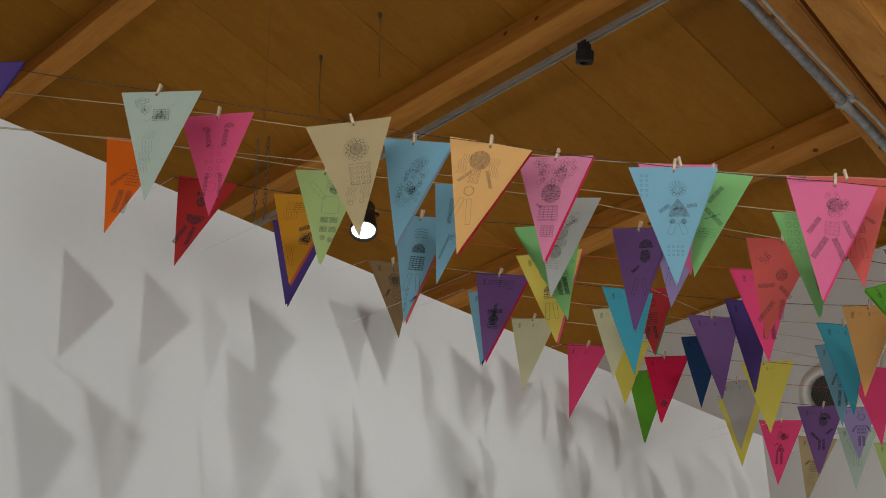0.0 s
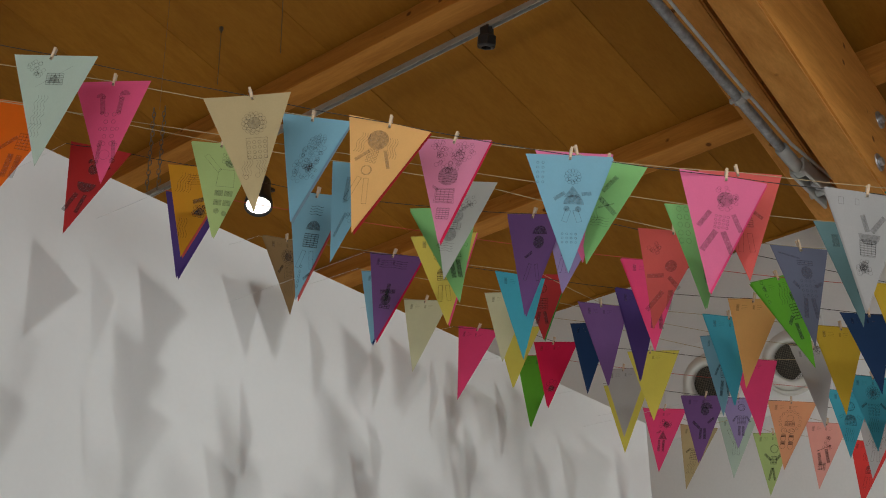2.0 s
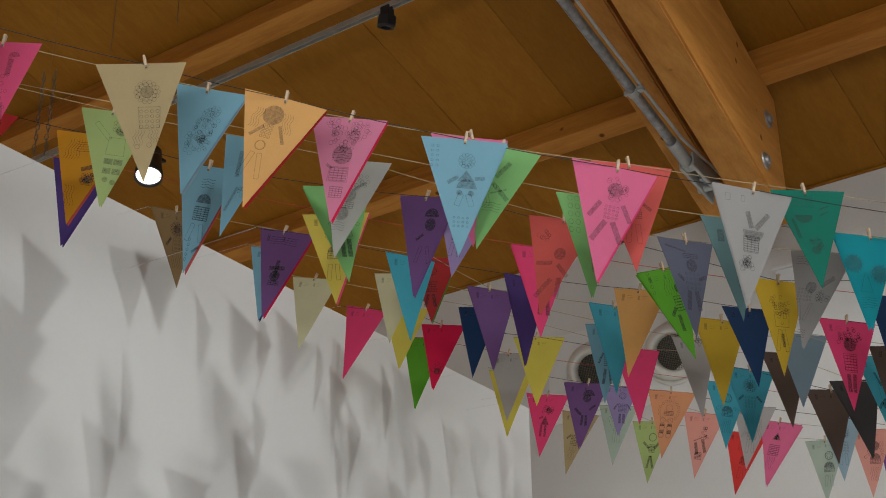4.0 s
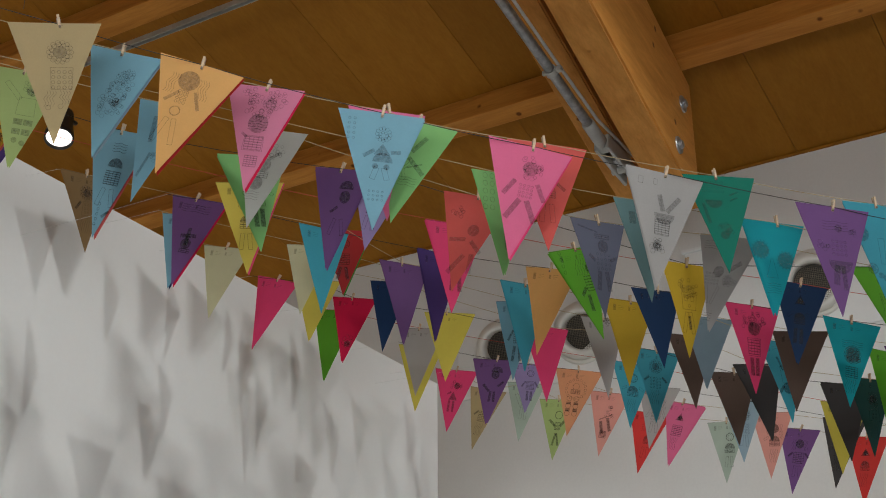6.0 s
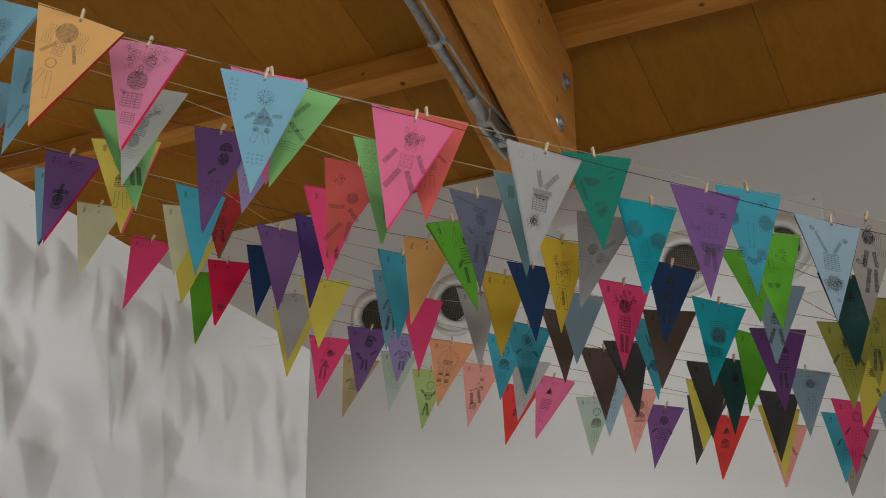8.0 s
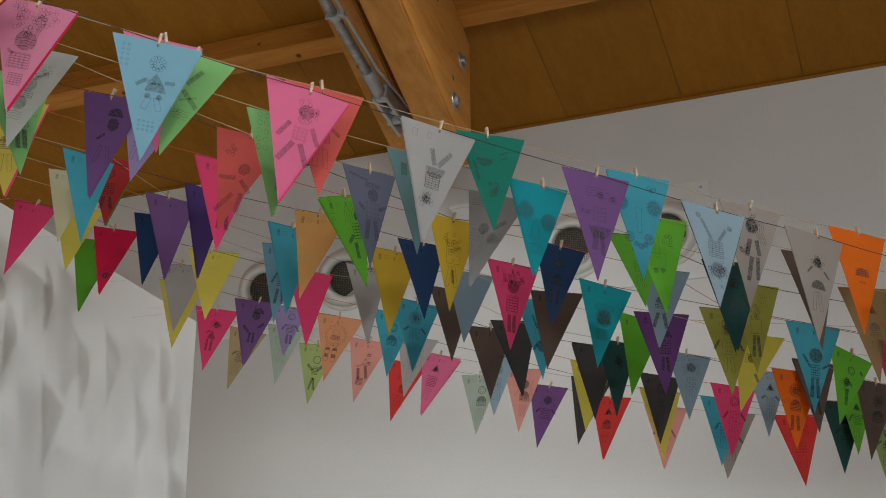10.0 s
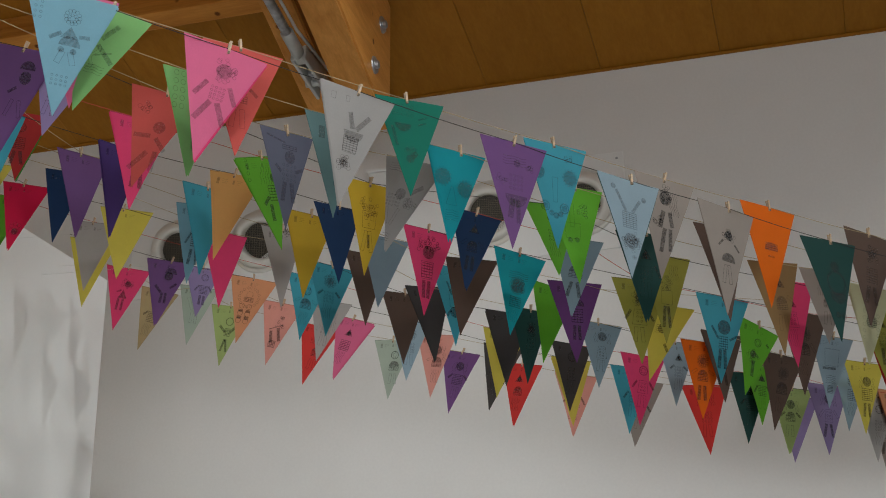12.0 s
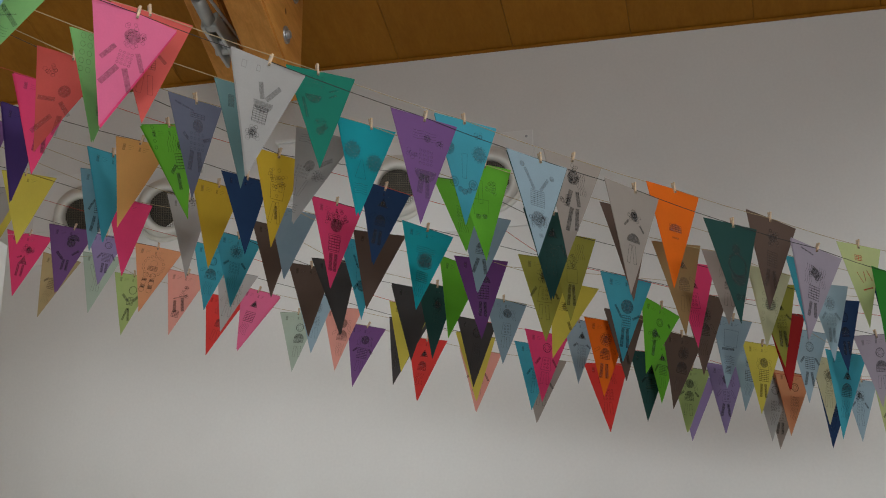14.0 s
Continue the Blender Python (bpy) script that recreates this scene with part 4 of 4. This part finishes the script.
SPRING_MESH = mesh_of("spring", bm, SPRING)

# small dark block on the front prong, standing in for shade at the peg's foot
bm = bmesh.new()
box(bm, (-0.0026, -0.0068, -0.018), (0.0026, -0.0046, -0.0115), 0.0006)
PEG_SHADE = mesh_of("peg_shade", bm, CHAIN)

count = 0
# sheets with another colour pegged behind them
BACKED = {(0, 3): "darkred", (1, 2): "crimson", (0, 5): "hotpink", (4, 1): "coral", (5, 1): "hotpink", (6, 0): "crimson", (7, 1): "forest", (8, 0): "navy", (4, 2): "coral", (1, 1): "steel", (0, 8): "pine"}


def pennant(x, y, z, yaw, roll, pitch, size, colour, place):
    global count
    rnd = random.Random(1000 + count)
    k = rnd.randrange(6)
    labelled = place[0] >= 5
    m = pose(x, y, z, 0, 0, yaw) @ pose(0, 0, 0, pitch) @ pose(0, 0, 0, 0, roll)
    word = WORDS.get(colour, colour)
    ob = new("pennant", None)
    ob.matrix_world = m @ Matrix.Diagonal((size, size, size, 1))
    ob.empty_display_size = 0.02
    tagged(ob, "triangular " + word + " paper pennant with stamped marks, on string", "pennant", "bunting pennants")
    part("card", card(k, colour), None, ob)
    if labelled:
        tagged(part("printed_note", NOTES[k], None, ob), kind="stuff")
    if place in MOTIFS or (place not in PLAIN and rnd.random() < 0.9):
        dark = place[0] > 3 or colour in ("taupe", "lilac")
        tagged(part("stamped_print", print_mesh(place, k, INK_RED if place == (1, 11) else INK_DARK if dark else INK), None, ob), kind="stuff")
    if place in BACKED:
        part("backing_card", card(k, BACKED[place]), None, ob, WORDS.get(BACKED[place], BACKED[place]) + " paper sheet showing behind", pose(0.0025, 0.005, -0.003, 0, -0.5))
    elif rnd.random() < 0.3:
        part("backing_card", card(k, colour), None, ob, "second paper sheet behind", pose(rnd.uniform(-0.003, 0.004), 0.004, rnd.uniform(-0.006, 0.0), 0, rnd.uniform(-1.2, 1.2)))
    px = rnd.uniform(-0.012, 0.012)
    peg = empty("clothes_peg", "tiny pale wooden clothes peg clipping pennant to string", "clothes peg", "pegs on the strings", m @ pose(px, 0, 0.004, 0, rnd.uniform(-14, 14)))
    part("prong", PRONG_FRONT, None, peg)
    part("prong", PRONG_BACK, None, peg)
    part("spring", SPRING_MESH, None, peg)
    part("peg_shade", PEG_SHADE, None, peg, "dark block standing in for shade at the peg's foot")
    count += 1


strings = 0


def hang_string(flags):
    """One cord with its pennants: x, y, z of the top edge's middle, yaw, roll, pitch, size, colour."""
    global strings
    mat = (CORD_DARK, CORD_PALE, CORD_PALE, CORD_PALE, CORD_DARK, CORD_RED)[strings % 6]
    pts = [Vector(f[:3]) for f in flags]
    d = (pts[-1] - pts[0]).normalized()
    first, last = pts[0], pts[-1]
    go = max(0.05, min(3.0, (first.x - (PX if first.z < PZ else HX0 + 0.1)) / max(d.x, 0.05)))
    a = first - d * go
    a.z = first.z + 0.16 * go
    if first.z < PZ and strings >= 4:
        # a white thread ties the cord's end to the partition
        a = first - 0.11 * d
        tie = tube(bmesh.new(), [a, a.lerp(Vector((PX, a.y, a.z + 0.02)), 0.5) - Vector((0, 0, 0.002)), Vector((PX, a.y, a.z + 0.02))], 0.0006, 5)
        thing("tie_thread", tie, CORD_WHITE, "thin white thread tying a bunting string to the partition", "thread", "tie threads")
    far = min(4.0, (HX1 - last.x) / max(d.x, 0.05), (EAVE_Y - last.y) / max(d.y, 0.05))
    b = last + d * far
    b.z = last.z + 0.02 * far
    pts = [a] + pts + [b]
    fine = []
    for i in range(len(pts) - 1):
        p1, p2 = pts[i], pts[i + 1]
        for s in range(4):
            t = s / 4
            lin = p1.lerp(p2, t)
            lin.z -= 0.004 * math.sin(math.pi * t)
            fine.append(lin)
    fine.append(pts[-1])
    bm = bmesh.new()
    tube(bm, fine, 0.0011, 5)
    words = {CORD_DARK: "thin dark cord", CORD_PALE: "thin pale twine", CORD_RED: "thin red thread"}[mat]
    thing("bunting_string", bm, mat, words + " stretched across the hall carrying pennants", "string", "bunting strings")
    for i, f in enumerate(flags):
        pennant(*f, (strings, i))
    strings += 1


hang_string([
    (-2.869, 1.215, 3.623, 31, 7, -3, 1.13, "violet"),
    (-2.540, 1.542, 3.528, 36, 5, 4, 1.02, "mint"),
    (-2.203, 1.876, 3.428, 42, -5, 6, 1.03, "tan"),
    (-1.953, 2.124, 3.361, 33, 18, 4, 1.02, "apricot"),
    (-1.638, 2.437, 3.284, 41, 3, 6, 1.03, "sky"),
    (-1.367, 2.705, 3.236, 41, 11, 6, 1.04, "pink"),
    (-1.114, 2.956, 3.200, 48, 5, 7, 1.04, "silver"),
    (-0.784, 3.283, 3.153, 47, 1, 2, 1.03, "purple"),
    (-0.519, 3.547, 3.115, 46, 4, -6, 1.02, "ice"),
    (-0.272, 3.791, 3.094, 52, 3, 1, 1.10, "taupe"),
    (0.004, 4.066, 3.058, 46, -1, -1, 1.09, "pine"),
    (0.268, 4.327, 3.043, 42, 10, 2, 1.05, "lilac"),
    (0.535, 4.592, 3.017, 40, 7, 6, 1.08, "forest"),
])
hang_string([
    (-2.572, 1.735, 3.560, 34, 3, 7, 0.97, "magenta"),
    (-2.188, 2.103, 3.463, 23, 17, 7, 0.96, "sky"),
    (-1.933, 2.346, 3.405, 26, 10, 5, 0.97, "rose"),
    (-1.707, 2.563, 3.372, 53, -3, 6, 1.01, "pink"),
    (-1.644, 2.623, 3.349, 30, 15, 4, 0.98, "green"),
    (-1.396, 2.860, 3.322, 45, 2, 0, 1.05, "coral"),
    (-1.051, 3.190, 3.276, 40, -0, -2, 0.97, "emerald"),
    (-0.716, 3.511, 3.237, 47, -1, 3, 1.04, "cyan"),
    (-0.444, 3.772, 3.200, 45, 3, 2, 1.05, "taupe"),
    (-0.163, 4.040, 3.179, 48, 1, 2, 1.09, "orange"),
    (0.137, 4.327, 3.156, 44, 7, 2, 1.06, "umber"),
    (0.425, 4.603, 3.134, 42, -1, -1, 0.99, "palelime"),
])
hang_string([
    (-1.524, 2.852, 3.265, 62, -5, 8, 0.93, "green"),
    (-1.244, 3.113, 3.220, 63, -7, 6, 0.95, "greyteal"),
    (-0.970, 3.370, 3.190, 46, 1, 6, 0.90, "teal"),
    (-0.693, 3.630, 3.149, 45, -2, 1, 1.00, "leaf"),
    (-0.312, 3.986, 3.113, 48, -4, -1, 1.02, "umber"),
    (0.249, 4.511, 3.063, 34, 5, 2, 0.86, "cyan"),
    (0.553, 4.796, 3.058, 41, 3, 7, 1.03, "navy"),
])
hang_string([
    (-3.069, 1.804, 3.732, 33, 15, 1, 1.05, "orange"),
    (-2.640, 2.181, 3.596, 40, 6, 8, 0.96, "lime"),
    (-2.355, 2.432, 3.529, 4, 23, 4, 0.99, "sky"),
    (-2.130, 2.629, 3.471, 16, 15, 4, 0.99, "white"),
    (-1.696, 3.010, 3.312, 15, 17, 5, 0.97, "coral"),
    (-1.434, 3.240, 3.258, 65, -6, 5, 0.96, "slate"),
    (-1.135, 3.503, 3.239, -6, 22, 3, 0.95, "silver"),
    (-0.541, 4.025, 3.131, 36, 2, 0, 0.98, "pine"),
    (-0.178, 4.343, 3.103, 46, -6, 2, 1.05, "brown"),
    (-0.017, 4.485, 3.105, 29, 4, -2, 0.88, "taupe"),
    (0.124, 4.609, 3.072, 40, 3, 5, 0.90, "cream"),
    (0.319, 4.780, 3.057, 40, -3, 1, 0.93, "ice"),
])
hang_string([
    (-3.126, 2.092, 3.735, 31, 18, -0, 1.01, "red"),
    (-2.885, 2.292, 3.659, 35, 9, 3, 1.00, "gold"),
    (-2.610, 2.520, 3.560, 6, 21, 11, 1.10, "sky"),
    (-2.318, 2.762, 3.505, 56, -9, 1, 1.01, "green"),
    (-2.106, 2.938, 3.478, 1, 18, 9, 1.02, "purple"),
    (-2.019, 3.011, 3.472, 26, 11, -2, 0.87, "lavender"),
    (-1.309, 3.599, 3.228, 61, -4, 9, 0.96, "mustard"),
    (-0.837, 3.992, 3.254, 35, 0, -12, 0.88, "leaf"),
    (-0.517, 4.257, 3.133, 43, -1, 4, 0.99, "olive"),
    (-0.141, 4.569, 3.105, 42, -3, 1, 1.01, "hotpink"),
    (0.138, 4.801, 3.082, 44, -5, 1, 1.03, "olive"),
    (0.373, 4.995, 3.060, 38, -4, 3, 0.91, "navy"),
])
hang_string([
    (-3.187, 2.518, 3.767, 32, 10, 4, 1.01, "violet"),
    (-2.533, 3.016, 3.582, 35, -1, 4, 1.03, "yellow"),
    (-2.006, 3.418, 3.464, 50, 1, 7, 0.99, "hotpink"),
    (-1.705, 3.648, 3.393, 64, -20, -0, 1.03, "leaf"),
    (-1.114, 4.098, 3.297, 41, 6, 7, 0.89, "navy"),
    (-0.818, 4.323, 3.252, 29, 5, 5, 0.91, "steel"),
    (-0.632, 4.465, 3.130, 33, 1, 2, 1.01, "olive"),
    (-0.372, 4.664, 3.104, 39, 3, 4, 1.04, "cyan"),
    (-0.110, 4.863, 3.078, 40, 1, 4, 1.01, "umber"),
])
hang_string([
    (-2.841, 3.128, 3.651, 12, 18, 4, 1.05, "purple"),
    (-2.496, 3.373, 3.552, 73, -5, 8, 0.99, "cyan"),
    (-2.178, 3.599, 3.472, 79, -8, 11, 1.01, "violet"),
    (-1.869, 3.819, 3.423, -4, 18, 8, 1.00, "apricot"),
    (-1.583, 4.022, 3.352, 55, -3, 0, 0.93, "navy"),
    (-1.316, 4.211, 3.303, 52, -0, 5, 1.03, "hotpink"),
    (-1.040, 4.408, 3.253, 44, 7, 4, 1.02, "teal"),
    (0.187, 5.279, 3.107, 44, -3, 5, 1.02, "darkred"),
    (0.535, 5.527, 3.061, 28, -7, 10, 0.98, "lilac"),
])
hang_string([
    (-3.380, 3.113, 3.885, 78, -7, 3, 0.99, "brown"),
    (-2.588, 3.635, 3.672, 36, 2, 2, 0.85, "red"),
    (-2.416, 3.749, 3.543, 66, -5, 7, 0.99, "purple"),
    (-2.055, 3.987, 3.467, 66, -4, 9, 1.05, "cyan"),
    (-1.750, 4.188, 3.405, 58, -2, 9, 1.01, "mustard"),
    (-1.248, 4.520, 3.294, 2, 11, 4, 0.96, "umber"),
    (-0.913, 4.740, 3.241, 33, -0, 3, 1.04, "plum"),
    (-0.596, 4.949, 3.180, -14, 18, -2, 1.00, "yellow"),
    (-0.284, 5.155, 3.132, 46, 16, 3, 0.98, "leaf"),
    (-0.018, 5.330, 3.113, 37, 3, 9, 0.93, "ice"),
    (0.277, 5.525, 3.095, 39, 1, 5, 1.00, "ice"),
    (0.425, 5.622, 3.018, 46, -1, 11, 1.18, "cyan"),
])
hang_string([
    (-3.228, 3.490, 3.833, 18, 13, 2, 0.98, "sky"),
    (-2.828, 3.738, 3.710, 17, 9, 5, 0.91, "cream"),
    (-2.171, 4.146, 3.481, -10, 14, 7, 0.99, "sky"),
    (-1.911, 4.307, 3.410, 66, -6, 4, 0.99, "silver"),
    (-1.579, 4.514, 3.414, 38, 5, 6, 0.90, "steel"),
    (-1.360, 4.649, 3.318, 56, -3, 0, 1.03, "cyan"),
    (-1.017, 4.862, 3.273, 49, 5, 8, 1.01, "leaf"),
])
hang_string([
    (-3.317, 3.837, 3.856, 14, 13, 0, 1.03, "cream"),
    (-2.741, 4.162, 3.694, 2, 13, 6, 0.95, "navy"),
    (-2.217, 4.458, 3.488, 59, -3, 7, 0.99, "hotpink"),
    (-1.732, 4.732, 3.442, 52, -1, 3, 0.98, "umber"),
    (-1.522, 4.850, 3.322, 49, -7, -2, 1.01, "charcoal"),
    (-1.157, 5.056, 3.254, 54, -2, 7, 1.00, "pine"),
    (-0.520, 5.416, 3.161, 39, 2, 7, 1.06, "orange"),
    (-0.451, 5.455, 3.205, 42, 2, -0, 0.98, "umber"),
    (-0.225, 5.582, 3.125, 43, 4, 11, 1.05, "umber"),
    (0.095, 5.763, 3.114, 40, 1, 6, 1.01, "yellow"),
])
hang_string([
    (-3.330, 4.182, 3.843, 2, 21, 0, 1.07, "hotpink"),
    (-3.177, 4.261, 3.828, 24, 5, -4, 0.91, "yellow"),
    (-3.040, 4.332, 3.746, 13, 11, 1, 0.94, "crimson"),
    (-2.685, 4.515, 3.665, 28, 4, -0, 1.01, "yellow"),
    (-1.943, 4.897, 3.471, 47, 3, 4, 0.99, "cyan"),
    (-1.679, 5.033, 3.369, 46, -2, 4, 0.99, "umber"),
    (-1.293, 5.232, 3.308, 45, -0, 5, 1.02, "charcoal"),
    (-0.940, 5.414, 3.281, 35, 4, 2, 0.94, "steel"),
    (-0.649, 5.564, 3.214, 41, 2, 3, 0.92, "ice"),
    (0.041, 5.919, 3.145, 39, 3, 7, 0.95, "ice"),
    (0.384, 6.096, 3.117, 37, 2, 5, 0.99, "cream"),
])
hang_string([
    (-3.353, 4.638, 3.860, 4, 12, 1, 1.09, "leaf"),
    (-2.998, 4.798, 3.751, 12, 8, 5, 1.02, "silver"),
    (-2.162, 5.174, 3.540, 47, 4, 5, 0.95, "cyan"),
    (-1.383, 5.525, 3.318, 42, 6, 6, 0.99, "yellow"),
    (-1.113, 5.647, 3.273, 46, 1, 4, 1.01, "charcoal"),
    (-0.825, 5.777, 3.229, 38, 4, 4, 1.05, "hotpink"),
    (-0.393, 5.971, 3.162, 38, -0, 6, 1.04, "pine"),
    (-0.339, 5.996, 3.208, 44, 3, -1, 0.94, "leaf"),
    (-0.063, 6.120, 3.118, 38, 2, 5, 1.03, "lavender"),
    (0.414, 6.335, 3.069, 38, 3, 6, 1.04, "navy"),
    (0.527, 6.386, 3.080, 36, 2, 2, 0.97, "ice"),
])
hang_string([
    (-3.163, 5.057, 3.789, 14, 7, 3, 1.07, "yellow"),
    (-2.843, 5.186, 3.691, 13, 10, 3, 1.01, "purple"),
    (-2.495, 5.326, 3.617, 11, 13, 1, 1.02, "peach"),
    (-2.164, 5.460, 3.515, 2, 14, -1, 0.95, "silver"),
    (-1.837, 5.591, 3.435, 40, 3, 2, 0.95, "ice"),
    (-1.443, 5.750, 3.324, -13, 16, -2, 1.02, "charcoal"),
    (-1.161, 5.864, 3.268, 44, 0, 2, 1.01, "yellow"),
    (-0.904, 5.967, 3.233, 33, 3, 4, 1.02, "cyan"),
    (-0.225, 6.241, 3.146, 32, 3, 7, 1.00, "lime"),
    (0.141, 6.388, 3.119, 36, 3, 4, 1.02, "silver"),
    (0.234, 6.426, 3.139, 33, 4, 3, 0.98, "peach"),
    (0.689, 6.609, 3.080, 36, 3, 8, 1.00, "palelime"),
])
hang_string([
    (-2.792, 5.419, 3.732, 31, 6, -1, 0.82, "lavender"),
    (-2.441, 5.549, 3.562, -1, 16, 0, 1.01, "salmon"),
    (-2.128, 5.665, 3.488, -3, 20, -4, 0.99, "pink"),
    (-1.773, 5.797, 3.419, -11, 10, 4, 0.99, "salmon"),
    (-0.613, 6.227, 3.190, 30, -3, 5, 1.09, "scarlet"),
    (-0.205, 6.379, 3.143, 34, 5, 6, 1.05, "lavender"),
])
hang_string([
    (-3.266, 5.551, 3.826, 14, 11, 3, 1.06, "hotpink"),
    (-3.113, 5.602, 3.712, -1, 19, -3, 1.04, "tan"),
    (-2.935, 5.660, 3.730, 5, 12, 3, 0.98, "mint"),
    (-2.785, 5.709, 3.632, 2, 11, 3, 1.00, "lime"),
    (-2.373, 5.844, 3.532, 2, 17, 0, 0.99, "scarlet"),
    (-2.038, 5.954, 3.461, -4, 7, 3, 0.97, "mint"),
    (-1.730, 6.055, 3.402, -11, 16, 1, 1.01, "purple"),
    (-1.453, 6.146, 3.342, -12, 12, 0, 1.01, "scarlet"),
    (-1.210, 6.225, 3.291, 29, 6, -1, 1.01, "salmon"),
    (-0.920, 6.320, 3.256, 16, 7, 1, 1.04, "taupe"),
    (0.195, 6.686, 3.130, 30, 6, 5, 1.01, "taupe"),
])
